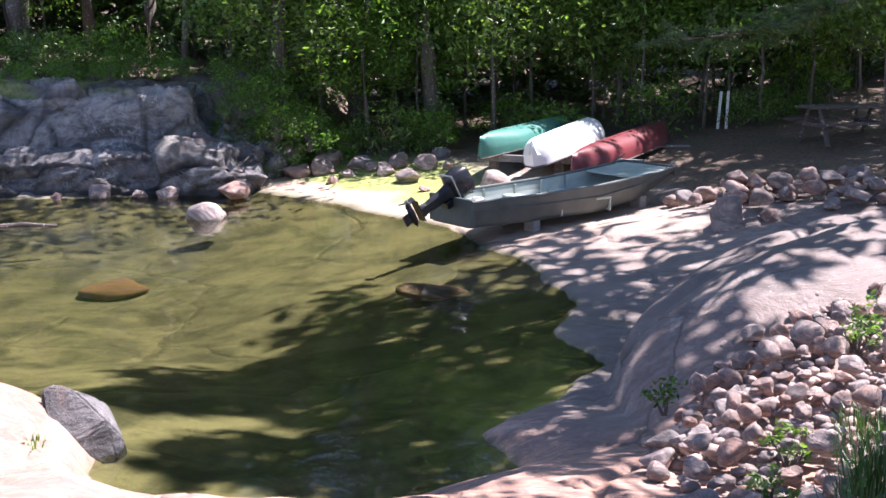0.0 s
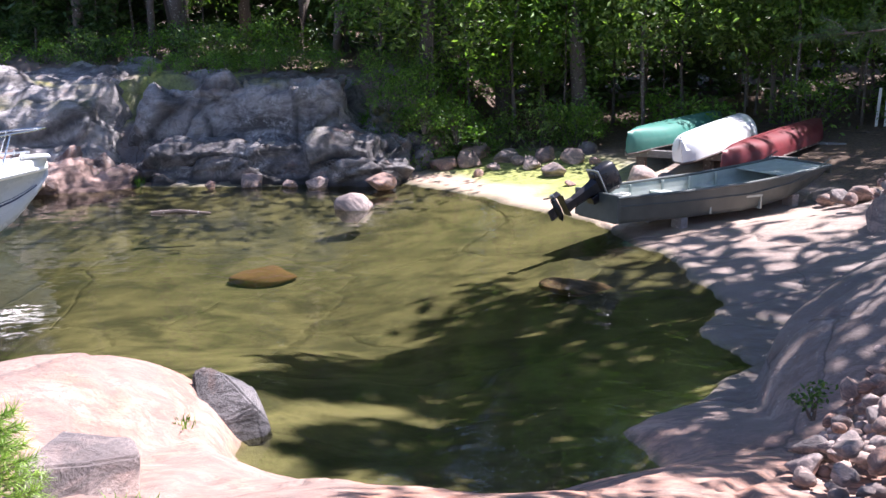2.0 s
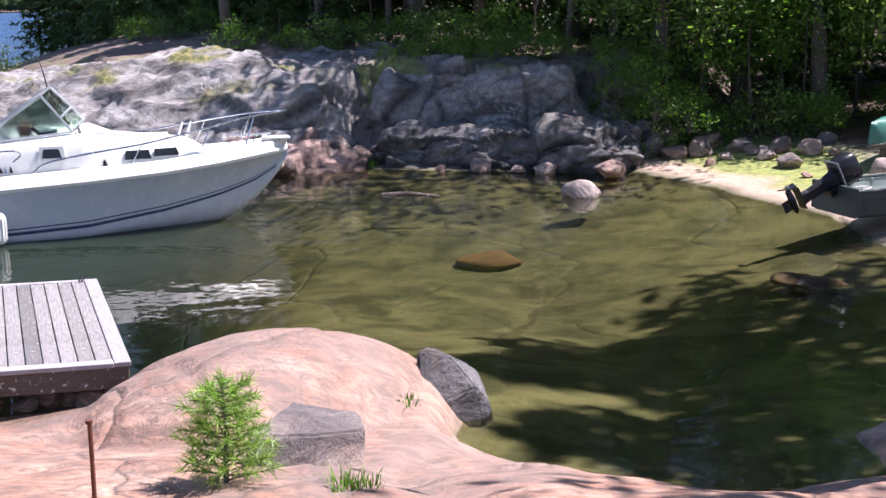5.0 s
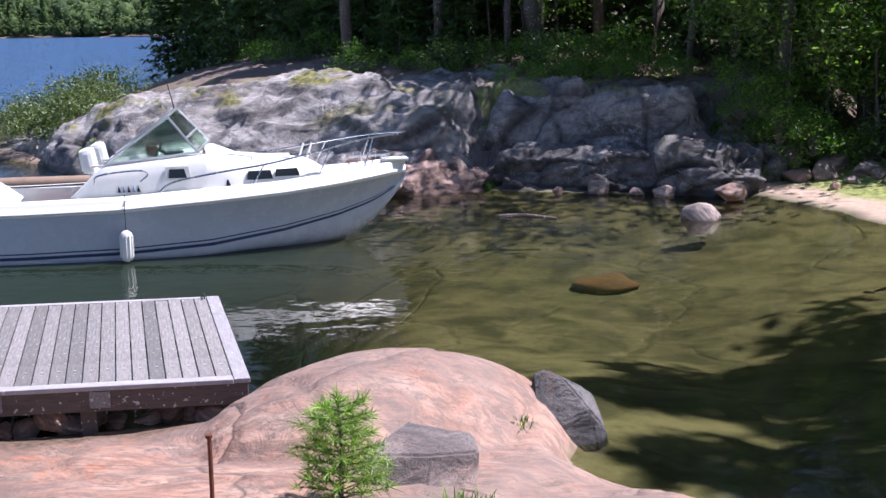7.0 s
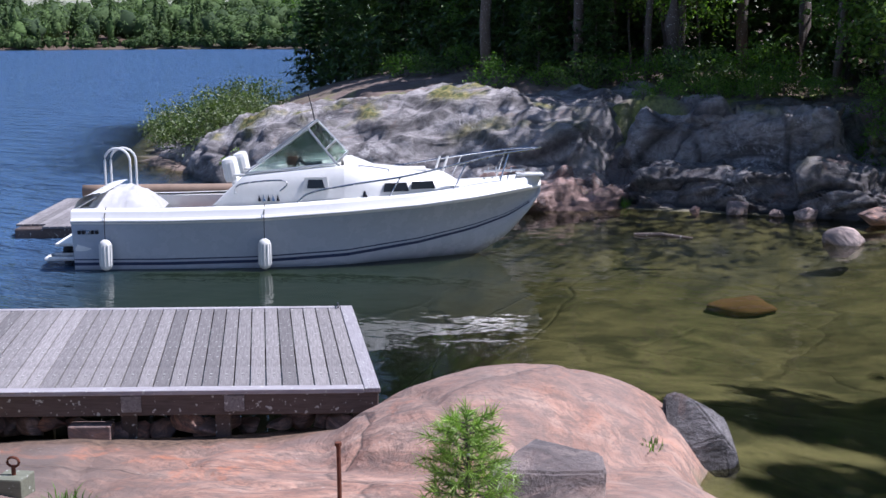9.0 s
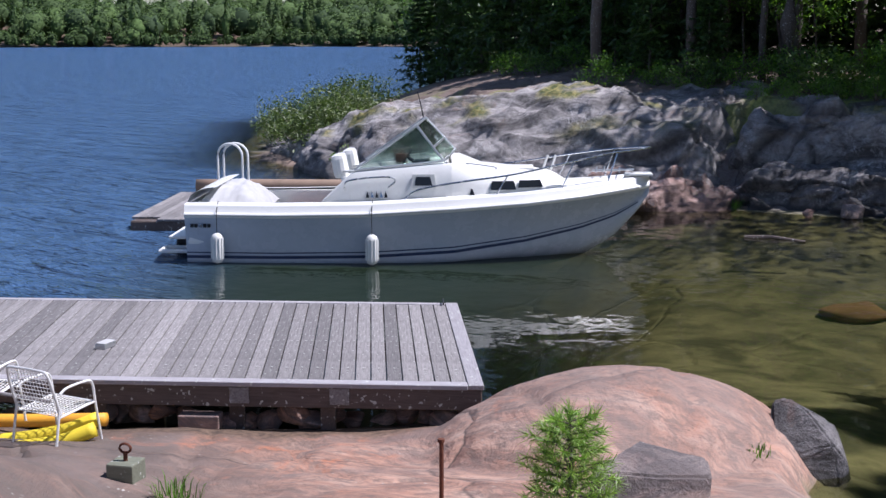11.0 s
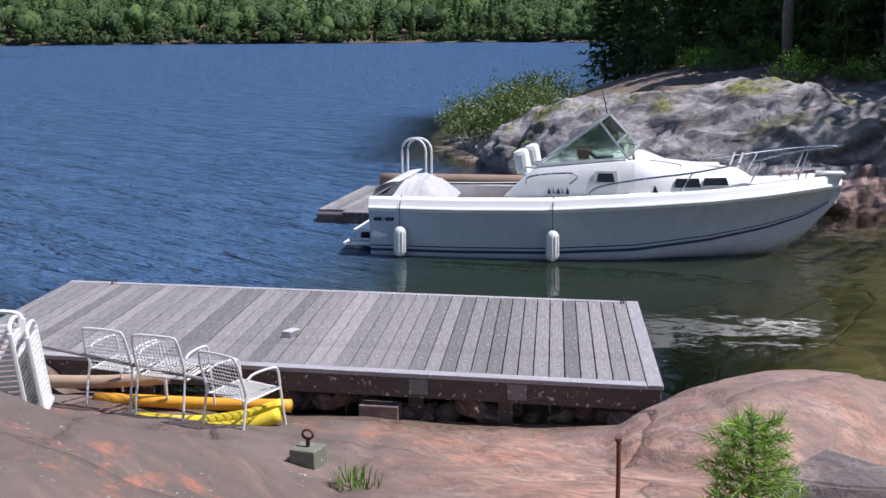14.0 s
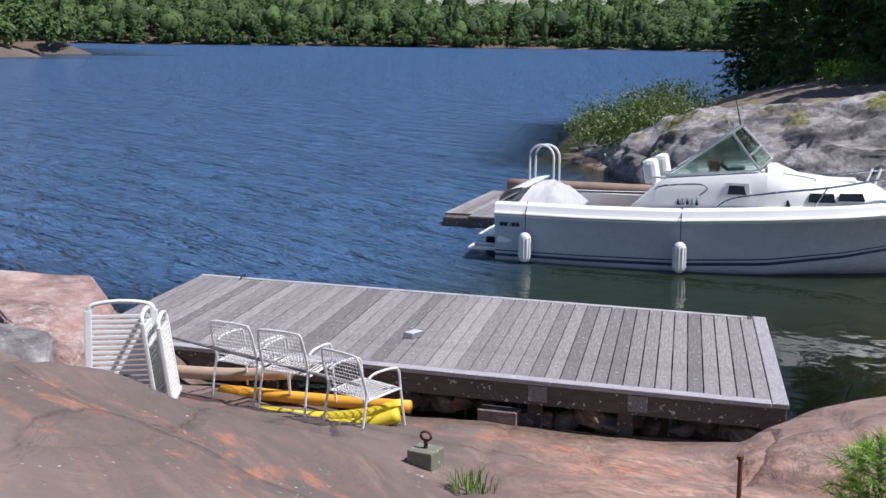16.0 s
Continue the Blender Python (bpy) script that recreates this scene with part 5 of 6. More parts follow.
poly_rock("boulder", [(-3.46, 10.05, -0.1), (-3.30, 9.86, -0.05), (-2.84, 10.25, -0.08), (-2.82, 10.6, -0.15), (-3.3, 10.8, -0.1)],
          [(-3.44, 10.22, 0.60), (-3.36, 10.30, 0.63), (-3.18, 10.28, 0.56), (-3.30, 9.92, 0.14), (-2.90, 10.22, 0.30), (-2.80, 10.34, 0.12), (-2.98, 10.55, 0.36)], "dark split boulder with a sharp edge at the water", seed=5, rough=0.012, material=M_SHELF)
poly_rock("boulder", [(-3.62, 7.12, 0.35), (-3.15, 7.00, 0.3), (-2.92, 7.46, 0.35), (-3.3, 8.0, 0.4), (-3.6, 7.7, 0.4)],
          [(-3.62, 7.16, 0.84), (-3.18, 7.30, 0.84), (-2.91, 7.52, 0.83), (-3.02, 7.72, 0.88), (-3.54, 7.75, 0.90)], "square grey block of granite on the pink rock", seed=9, rough=0.012, material=M_SPLIT)
poly_rock("boulder", [(-10.2, 4.95, 0.3), (-11.3, 6.2, 0.2), (-12.6, 6.6, 0.2), (-13.6, 5.0, 0.2), (-10.4, 4.3, 0.3)],
          [(-10.35, 4.85, 0.76), (-11.2, 5.7, 1.02), (-12.3, 6.0, 1.12), (-13.3, 5.0, 1.22), (-11.2, 4.6, 1.06)], "tan-pink granite boulder behind the loungers", seed=13, rough=0.03, material=M_LEDGE)
poly_rock("boulder", [(-9.95, 4.55, 0.3), (-10.8, 4.95, 0.3), (-11.4, 4.2, 0.4), (-10.3, 3.9, 0.4)],
          [(-10.12, 4.50, 0.80), (-10.75, 4.85, 0.98), (-11.2, 4.3, 1.12), (-10.4, 4.1, 1.0)], "cracked grey granite block beside the loungers", seed=19, rough=0.02, material=M_SPLIT)
stone("boulder", ROUND[2], -4.41, 22.95, 0.80, 0.30, z=-0.16, turn=15, label="pale round boulder standing in the shallows", category="boulder", stretch=(1.1, 0.85, 1.15))
stone("boulder", ROUND[4], -4.30, 25.3, 0.75, 0.25, z=0.05, turn=40, label="grey round boulder at the water's edge", category="boulder")
orange_rock = stone_mesh("sunken_rock", 61, 3, 0.66)
orange_rock.materials[0] = paint("ochre_rock", (0.25, 0.135, 0.07), 0.85, grime=0.2, scale=2.0, bumps=0.01)
stone("sunken_rock", orange_rock, -5.6, 20.4, 1.25, 0.3, z=-0.90, turn=0, label="orange-brown rock lying under the water", category="rock", tilt=0.0, stretch=(1.15, 0.9, 0.55))
stone("sunken_rock", ROUND[3], -0.1, 17.4, 1.3, 0.3, turn=20, label="dark rock lying under the water", category="rock", stretch=(1, 0.6, 0.3))
sl = thing("sunken_log", pose(-7.6, 22.2, -0.06, 0, 0, 8), "dark waterlogged stick at the surface", "log")
part("stick", tube(bmesh.new(), [(-0.5, 0, 0.05), (0, 0.04, 0.085), (0.6, 0.0, 0.04)], 0.05, 8, 0.03), M_DARK_WOOD, sl)
for k in range(11):
    stone("sunken_stone", ROUND[k % 7], -3.5 + 0.16 * k, 13.2 + 0.09 * k + rnd.uniform(-0.08, 0.08), rnd.uniform(0.16, 0.3), 0.2, z=-0.72, label="brown stone in a row under the water", group="row of sunken stones")

# stones by the beach, the canoes and the woods' edge
for x, y, s in ((-0.75, 26.1, 0.62), (-1.25, 27.0, 0.55), (-0.35, 27.2, 0.62), (-1.0, 27.6, 0.6), (-1.6, 27.4, 0.4), (-2.1, 27.1, 0.35), (-0.1, 28.2, 0.5), (0.95, 24.2, 0.85), (1.5, 24.3, 0.5), (1.95, 23.7, 0.55), (2.1, 23.4, 0.35),
                (2.6, 23.3, 0.3), (1.7, 23.3, 0.3), (0.6, 22.9, 0.28), (-1.9, 27.9, 0.7), (-2.7, 27.8, 0.8), (-2.6, 28.6, 0.9), (-3.3, 27.6, 0.7), (-3.6, 28.5, 1.0), (-0.4, 24.9, 0.25), (-2.4, 26.6, 0.3), (0.1, 26.9, 0.3)):
    stone("shore_stone", ROUND[int(abs(x * 10)) % 7], x, y, s, 0.25, label="rounded granite stone at the edge of the beach", group="stones along the beach")

# heap of stones by the bow of the jon boat
heap = random.Random(21)
for k in range(85):
    a = heap.random()
    x, y = 4.1 + 3.6 * a + heap.gauss(0, 0.22), 20.6 - 0.7 * a + heap.gauss(0, 0.75)
    lift = 0.42 * max(0, 1 - ((y - 20.4 + 0.7 * a) / 1.1) ** 2) * (1 - 0.5 * a)
    stone("heap_stone", ROUND[k % 7], x, y, heap.uniform(0.2, 0.48), 0.2, z=max(height_at(x, y), 0.35) + lift * heap.random(), label="grey fieldstone in a loose heap", group="stone heap by the boat")
stone("boulder", SPLIT[1], 4.35, 18.9, 0.85, 0.25, z=0.42, label="upright grey stone before the heap", category="boulder", stretch=(0.7, 0.7, 1.2))

# cobbles piled on the slope
cob = random.Random(5)
made = 0
while made < 300:
    y = cob.uniform(6.2, 11.6)
    mid = 2.45 + 0.42 * (y - 8.0)
    x = mid + cob.uniform(-1.5, 1.5) * (1.05 if y < 9.5 else 0.8)
    if x < 0.95 + 0.30 * max(0, y - 7.2) ** 1.25 or x > 0.42 * y + 0.8:
        continue
    made += 1
    edge = min(1, max(0, (x - (0.95 + 0.30 * max(0, y - 7.2) ** 1.25)) / 0.6))
    size = cob.choice((0.11, 0.14, 0.17, 0.20, 0.26)) * cob.uniform(0.85, 1.15)
    stone("cobble", ROUND[made % 7], x, y, size, 0.1, z=0.42 + 0.38 * edge + 0.12 * (x - 2) + cob.uniform(-0.02, 0.16), label="rounded granite cobble in the pile", group="cobble pile", tilt=0.5)

# pebbles that fill the gaps of the pile
def pebble_bed():
    r = np.random.RandomState(14)
    bm0 = bmesh.new()
    bmesh.ops.create_icosphere(bm0, subdivisions=1, radius=0.5)
    v0 = np.array([v.co[:] for v in bm0.verts])
    f0 = np.array([[v.index for v in f.verts] for f in bm0.faces])
    bm0.free()
    vs, fs, n = [], [], 0
    while n < 1500:
        y = r.uniform(6.2, 11.4)
        edge = 0.95 + 0.30 * max(0, y - 7.2) ** 1.25
        x = r.uniform(edge, 0.42 * y + 0.8)
        k = min(1, (x - edge) / 0.6)
        s = r.uniform(0.07, 0.16) * np.array([1, r.uniform(0.7, 1), r.uniform(0.5, 0.8)])
        a = r.uniform(0, 6.28)
        p = v0 * s * (1 + 0.2 * r.normal(size=(len(v0), 1)) * 0.5)
        p = np.stack([p[:, 0] * math.cos(a) - p[:, 1] * math.sin(a), p[:, 0] * math.sin(a) + p[:, 1] * math.cos(a), p[:, 2]], 1)
        vs.append(p + [x, y, 0.44 + 0.36 * k + 0.12 * (x - 2) + r.uniform(-0.04, 0.05)])
        fs.append(f0 + n * len(v0))
        n += 1
    me = bpy.data.meshes.new("pebbles")
    me.from_pydata(np.concatenate(vs).tolist(), [], np.concatenate(fs).tolist())
    me.materials.append(M_STONE)
    me.polygons.foreach_set("use_smooth", [True] * len(me.polygons))
    tagged(new("pebbles", me), "small pebbles and broken stone between the cobbles", "pebbles", kind="stuff")


pebble_bed()


# bodies of jointed rock: the headland, the wall, its shelf and the pink ledge
def along(rows, x):
    return [float(np.interp(x, [r[0] for r in rows], [r[k] for r in rows])) for k in range(1, len(rows[0]))]


def cliff_body(x0, x1, rows, shape, seed, block=(1.5, 1.2, 0.8), push=0.30, rough=0.16, moss=0.0, label="", material=None, step=0.075, tilt=14):
    """A skin of rock over a line of feet. rows: x, foot y, height. shape: how far back (m) and how high (share) the skin runs."""
    material = material or M_CLIFF
    nu = int((x1 - x0) / step)
    us = np.linspace(x0, x1, nu)
    length = [0.0]
    for p, q in zip(shape, shape[1:]):
        length.append(length[-1] + math.hypot(q[0] - p[0], (q[1] - p[1]) * 2))
    nv = int(length[-1] / step)
    vs = np.linspace(0, length[-1], nv)
    back = np.interp(vs, length, [p[0] for p in shape])
    high = np.interp(vs, length, [p[1] for p in shape])
    k = np.ones(7) / 7
    back = np.concatenate([back[:3], np.convolve(back, k, "valid"), back[-3:]])
    high = np.concatenate([high[:3], np.convolve(high, k, "valid"), high[-3:]])
    base = np.zeros((nu, nv, 3))
    for i, u in enumerate(us):
        fy, h = along(rows, u)
        end = min(1.0, (u - x0) / 0.7, (x1 - u) / 0.7)
        end = 0.25 + 0.75 * math.sin(max(end, 0) * math.pi / 2)
        base[i, :, 0] = u
        base[i, :, 1] = fy + back + 0.7 * (1 - end)
        base[i, :, 2] = np.where(high > 0, high * h * end, high)
    du, dv = np.gradient(base, axis=0), np.gradient(base, axis=1)
    nrm = np.cross(du, dv)
    nrm /= np.linalg.norm(nrm, axis=2)[..., None] + 1e-9
    turn = Matrix.Rotation(radians(tilt), 3, "Y") @ Matrix.Rotation(radians(9), 3, "X")
    off = Vector((seed * 7.3, seed * 3.1, seed * 1.9))
    verts, seam, mossy, wet = [], [], [], []
    for i in range(nu):
        for j in range(nv):
            p = Vector(base[i, j])
            bent = p + 0.35 * Vector((noise.noise(p * 0.9 + off), noise.noise(p * 0.9 - off), noise.noise(p * 0.9 + off * 2)))
            q = turn @ bent + off
            dist, pts = noise.voronoi(Vector((q.x / block[0], q.y / block[1], q.z / block[2])))
            cell = noise.cell(pts[0] * 9.7)
            gap = dist[1] - dist[0]
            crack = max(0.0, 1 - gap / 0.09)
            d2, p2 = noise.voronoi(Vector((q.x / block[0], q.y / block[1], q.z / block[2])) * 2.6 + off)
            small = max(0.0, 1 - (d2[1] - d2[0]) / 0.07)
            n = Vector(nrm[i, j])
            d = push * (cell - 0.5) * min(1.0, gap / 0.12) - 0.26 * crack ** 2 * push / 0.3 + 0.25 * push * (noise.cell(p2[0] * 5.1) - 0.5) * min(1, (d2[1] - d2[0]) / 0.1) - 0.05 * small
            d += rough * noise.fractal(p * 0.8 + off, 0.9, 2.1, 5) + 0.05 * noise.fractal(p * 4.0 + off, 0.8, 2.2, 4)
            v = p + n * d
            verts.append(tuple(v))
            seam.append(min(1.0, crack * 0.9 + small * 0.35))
            flat = max(0.0, n.z - 0.62) / 0.38
            mossy.append(min(1.0, max(0.0, moss * flat * 2.4 * (noise.fractal(p * 0.9 + off * 3, 0.9, 2.0, 4) - 0.12))) if v.z > 0.9 else 0.0)
            wet.append(max(0.0, min(1.0, (0.16 - v.z) / 0.08)))
    idx = np.arange(nu * nv).reshape(nu, nv)
    quads = np.stack([idx[:-1, :-1], idx[1:, :-1], idx[1:, 1:], idx[:-1, 1:]], -1).reshape(-1, 4)
    me = bpy.data.meshes.new("cliff_rock")
    me.from_pydata(verts, [], quads.tolist())
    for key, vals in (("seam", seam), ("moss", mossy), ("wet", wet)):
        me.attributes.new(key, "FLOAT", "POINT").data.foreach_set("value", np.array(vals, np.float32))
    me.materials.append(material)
    me.polygons.foreach_set("use_smooth", [True] * len(me.polygons))
    return tagged(new("cliff_rock", me), label, "rock", "cliff rocks")


WALL = ((-0.1, -0.35), (0.0, 0.0), (0.06, 0.5), (0.18, 0.85), (0.5, 0.98), (1.2, 1.0), (2.6, 0.92), (2.9, 0.6))
ROUNDED = ((-0.2, -0.5), (0.0, 0.0), (0.25, 0.32), (0.7, 0.55), (1.2, 0.72), (2.0, 0.88), (3.1, 0.98), (4.3, 1.0), (6.0, 0.92), (6.4, 0.6))
SHELF = ((-0.15, -0.5), (0.0, 0.0), (0.12, 0.5), (0.35, 0.86), (0.8, 1.0), (1.9, 1.05), (2.2, 0.7))
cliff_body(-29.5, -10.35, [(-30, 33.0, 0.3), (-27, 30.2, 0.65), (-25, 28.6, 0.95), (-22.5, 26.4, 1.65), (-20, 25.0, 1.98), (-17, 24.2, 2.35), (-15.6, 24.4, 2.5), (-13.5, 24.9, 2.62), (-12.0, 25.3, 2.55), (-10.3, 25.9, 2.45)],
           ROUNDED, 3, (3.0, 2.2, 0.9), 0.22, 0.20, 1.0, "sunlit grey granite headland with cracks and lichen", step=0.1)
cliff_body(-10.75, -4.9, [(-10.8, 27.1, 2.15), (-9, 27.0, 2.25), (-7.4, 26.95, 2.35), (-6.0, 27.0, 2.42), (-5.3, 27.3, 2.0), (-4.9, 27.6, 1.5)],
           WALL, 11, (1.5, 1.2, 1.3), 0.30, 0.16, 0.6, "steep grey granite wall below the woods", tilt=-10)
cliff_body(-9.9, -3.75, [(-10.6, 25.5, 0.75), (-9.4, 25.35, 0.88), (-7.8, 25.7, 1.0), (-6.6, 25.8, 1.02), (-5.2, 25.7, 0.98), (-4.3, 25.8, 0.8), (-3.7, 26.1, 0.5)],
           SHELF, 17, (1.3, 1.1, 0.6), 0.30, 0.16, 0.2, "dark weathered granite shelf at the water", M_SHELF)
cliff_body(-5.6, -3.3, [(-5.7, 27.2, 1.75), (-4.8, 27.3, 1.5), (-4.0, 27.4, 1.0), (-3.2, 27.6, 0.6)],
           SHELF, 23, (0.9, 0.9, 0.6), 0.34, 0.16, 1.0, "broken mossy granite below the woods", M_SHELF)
cliff_body(-13.4, -9.25, [(-13.5, 24.3, 0.75), (-12.0, 24.2, 0.85), (-11.1, 24.0, 0.66), (-10.2, 24.1, 0.45), (-9.3, 24.7, 0.28)],
           ((-0.2, -0.6), (0.0, 0.0), (0.3, 0.42), (0.9, 0.75), (1.5, 1.0), (2.2, 1.1), (2.6, 0.8)), 29, (1.5, 1.4, 0.5), 0.24, 0.10, 0.0, "pale pink granite ledge sloping into the water", M_LEDGE)
cl = random.Random(17)
for k in range(0, 12, 3):
    x = -4.0 - cl.random() * 6.0
    stone("broken_rock", SPLIT[k % 5], x, 26.6 + cl.uniform(-0.1, 0.3) - (1.1 if k % 3 == 0 else 0), cl.uniform(0.25, 0.55), 0.3, z=1.0 if k % 3 else 0.02, label="small broken granite block on the shelf", category="rock", group="broken rocks")
for x, y, sz in ((-11.55, 24.15, 0.5), (-11.2, 24.0, 0.42), (-11.0, 24.35, 0.3)):
    stone("broken_rock", SPLIT[int(sz * 10) % 5], x, y, sz, 0.2, z=0.12, label="dark angular rock at the foot of the pink ledge", category="rock", group="broken rocks")

# ---- picnic table and posts at the edge of the woods ----
px, py = 8.2, 25.6
pz = height_at(px, py)
pt = thing("picnic_table", pose(px, py, pz, 0, 0, 12), "old grey wooden picnic table in the shade", "picnic table")
# grey boards given dark wood: the shade of the trees is in their colour
for k in range(5):
    part("tabletop_board", box(bmesh.new(), (-0.95, -0.36 + 0.145 * k, 0.71), (0.95, -0.23 + 0.145 * k, 0.75), 0.006), M_DARK_WOOD, pt)
for sy in (-1, 1):
    part("bench_board", box(bmesh.new(), (-0.95, sy * 0.72 - 0.12, 0.41), (0.95, sy * 0.72 + 0.12, 0.45), 0.006), M_DARK_WOOD, pt)
    for sx in (-0.7, 0.7):
        part("leg", tube(bmesh.new(), [(sx, sy * 0.62, -0.03), (sx, sy * 0.2, 0.71)], 0.05, 4), M_DARK_WOOD, pt)
for sx in (-0.7, 0.7):
    part("cross_beam", box(bmesh.new(), (sx - 0.03, -0.82, 0.34), (sx + 0.03, 0.82, 0.41)), M_DARK_WOOD, pt)
for x, y, lean in ((6.25, 28.6, 4), (6.42, 28.5, 2)):
    s = thing("marker_stick", pose(x, y, height_at(x, y), 0, lean, 0), "pale wooden stake standing in the ground", "stake")
    part("stake", box(bmesh.new(), (-0.03, -0.02, -0.05), (0.03, 0.02, 0.85), 0.005), M_CREAM, s)


# ---- plants ----
def leaf_mesh(name, centres, size, material, seed, long=1.0, droop=0.3, facing=None):
    """Many single leaves, each a small diamond of its own."""
    r = np.random.RandomState(seed)
    c = np.asarray(centres)
    n = len(c)
    nrm = r.normal(size=(n, 3))
    nrm[:, 2] = np.abs(nrm[:, 2]) + droop
    if facing is not None:
        nrm = nrm * 0.5 + facing
    nrm /= np.linalg.norm(nrm, axis=1)[:, None]
    a = np.cross(nrm, r.normal(size=(n, 3)))
    a /= np.linalg.norm(a, axis=1)[:, None]
    b = np.cross(nrm, a)
    s = size * r.uniform(0.6, 1.3, (n, 1))
    v = np.stack([c - a * s * long, c + b * s * 0.42 + nrm * s * 0.12, c + a * s * long, c - b * s * 0.42 + nrm * s * 0.12], 1).reshape(-1, 3)
    me = bpy.data.meshes.new(name)
    me.from_pydata(v.tolist(), [], np.arange(n * 4).reshape(n, 4).tolist())
    me.materials.append(material)
    return me


def clumps(seed, n_clump, n_leaf, spread, place):
    """Leaf places, gathered in uneven tufts round limb ends."""
    r = np.random.RandomState(seed)
    out = []
    for k in range(n_clump):
        c, s = place(r, k)
        out.append(np.asarray(c) + r.normal(size=(n_leaf, 3)) * np.array([1, 1, 0.7]) * spread * s)
    return np.concatenate(out)


def broadleaf(seed, high, first, wide, leaf, n_clump, n_leaf, material, trunk_r):
    """A tree or sapling: tapered trunk, limbs, and a crown of leaf tufts."""
    r = random.Random(seed)
    t = thing("broadleaf_tree", Matrix(), "green broadleaf tree at the edge of the woods", "tree", "trees of the woods")
    bm = bmesh.new()
    lean = Vector((r.uniform(-0.05, 0.05), r.uniform(-0.05, 0.05), 1))
    tp = [lean * (high * 0.92 * k / 7) + Vector((r.uniform(-1, 1), r.uniform(-1, 1), 0)) * 0.012 * high * (k > 0) for k in range(8)]
    tp[0].z = -0.3
    tube(bm, tp, trunk_r, 9, trunk_r * 0.2)
    ends = []
    for k in range(n_clump):
        z = first + (high - first) * ((k + 0.5) / n_clump)
        a = k * 2.4 + r.uniform(-0.5, 0.5)
        reach = wide * (0.35 + 0.65 * math.sin(math.pi * min(0.98, 0.18 + 0.8 * (z - first) / (high - first)))) * r.uniform(0.45, 1.0)
        o = lean * z
        e = o + Vector((math.cos(a) * reach, math.sin(a) * reach, reach * r.uniform(0.0, 0.45)))
        if k % 2 == 0:
            tube(bm, [o - UP * 0.2 * reach, o.lerp(e, 0.5) + UP * 0.05, e], trunk_r * 0.28, 5, trunk_r * 0.07)
        ends.append(e)
    part("trunk", bm, M_BARK, t, "", True)
    pts = clumps(seed, n_clump, n_leaf, wide * 0.20, lambda q, k: (ends[k], q.uniform(0.6, 1.3)))
    crown = new("crown", leaf_mesh("crown", pts, leaf, material, seed))
    crown.parent = t
    return t


def conifer(seed, high, first, wide, n_ring, per, material, trunk_r, name="pine_tree", label="tall dark pine with drooping boughs"):
    r = random.Random(seed)
    t = thing(name, Matrix(), label, "tree", "trees of the woods")
    bm = bmesh.new()
    tube(bm, [Vector((r.uniform(-1, 1) * 0.004 * high, r.uniform(-1, 1) * 0.004 * high, -0.3 + high * k / 7)) for k in range(8)], trunk_r, 9, trunk_r * 0.12)
    pts = []
    for k in range(n_ring):
        z = first + (high - first) * (k / n_ring) ** 0.9
        reach = wide * (1 - 0.82 * (z - first) / (high - first)) * r.uniform(0.6, 1.05)
        for q in range(5):
            a = q * math.tau / 5 + k * 1.1 + r.uniform(-0.35, 0.35)
            d = Vector((math.cos(a), math.sin(a), r.uniform(-0.22, 0.12)))
            if q % 2 == 0:
                tube(bm, [(0, 0, z), d * reach * 0.5 + UP * z, d * reach + UP * (z - 0.05)], trunk_r * 0.16, 4, trunk_r * 0.04)
            for _ in range(per):
                u = r.uniform(0.2, 1.05)
                pts.append(d * reach * u + UP * z + Vector((r.gauss(0, 0.12), r.gauss(0, 0.12), r.gauss(0, 0.05))) * reach * (1.2 - 0.5 * u))
    part("trunk", bm, M_BARK, t, "", True)
    crown = new("crown", leaf_mesh("crown", pts, wide * 0.045 + 0.05, material, seed, 1.5, 0.8))
    crown.parent = t
    return t


def shrub(seed, high, wide, leaf, n_clump, n_leaf, material, label, name="shrub", category="shrub", group="undergrowth"):
    r = random.Random(seed)
    t = thing(name, Matrix(), label, category, group)
    bm = bmesh.new()
    ends = []
    for k in range(n_clump):
        a, u = k * 2.4, math.sqrt(r.random())
        e = Vector((math.cos(a) * wide * u, math.sin(a) * wide * u, high * (0.25 + 0.75 * r.random()) * (1.1 - 0.5 * u)))
        ends.append(e)
        if k % 2 == 0:
            tube(bm, [(e.x * 0.1, e.y * 0.1, -0.08), e * 0.6, e], 0.014, 4, 0.004)
    part("stem", bm, M_BARK, t)
    pts = clumps(seed, n_clump, n_leaf, wide * 0.22, lambda q, k: (ends[k], q.uniform(0.6, 1.2)))
    pts[:, 2] = np.maximum(pts[:, 2], 0.02)
    crown = new("foliage", leaf_mesh("foliage", pts, leaf, material, seed))
    crown.parent = t
    return t


def plant_all(masters, places, seed, lo, hi):
    """Sets a master at the first place and copies at the others."""
    r = random.Random(seed)
    used = set()
    for k, (x, y) in enumerate(places):
        ob = masters[k % len(masters)]
        m = pose(x, y, height_at(x, y) - 0.05, r.uniform(-3, 3), r.uniform(-3, 3), r.uniform(0, 360)) @ Matrix.Scale(1, 4)
        s = r.uniform(lo, hi)
        if ob.name in used:
            o = copy_thing(ob, m)
        else:
            used.add(ob.name)
            o = ob
            o.matrix_basis = m
        o.scale = (s, s, s * r.uniform(0.9, 1.15))


wr = random.Random(99)


def wood_edge(x):
    """Where the woods begin behind the beach and the cliff."""
    return 31.2 if x < -5 else (29.6 if x < 2.5 else 29.8)


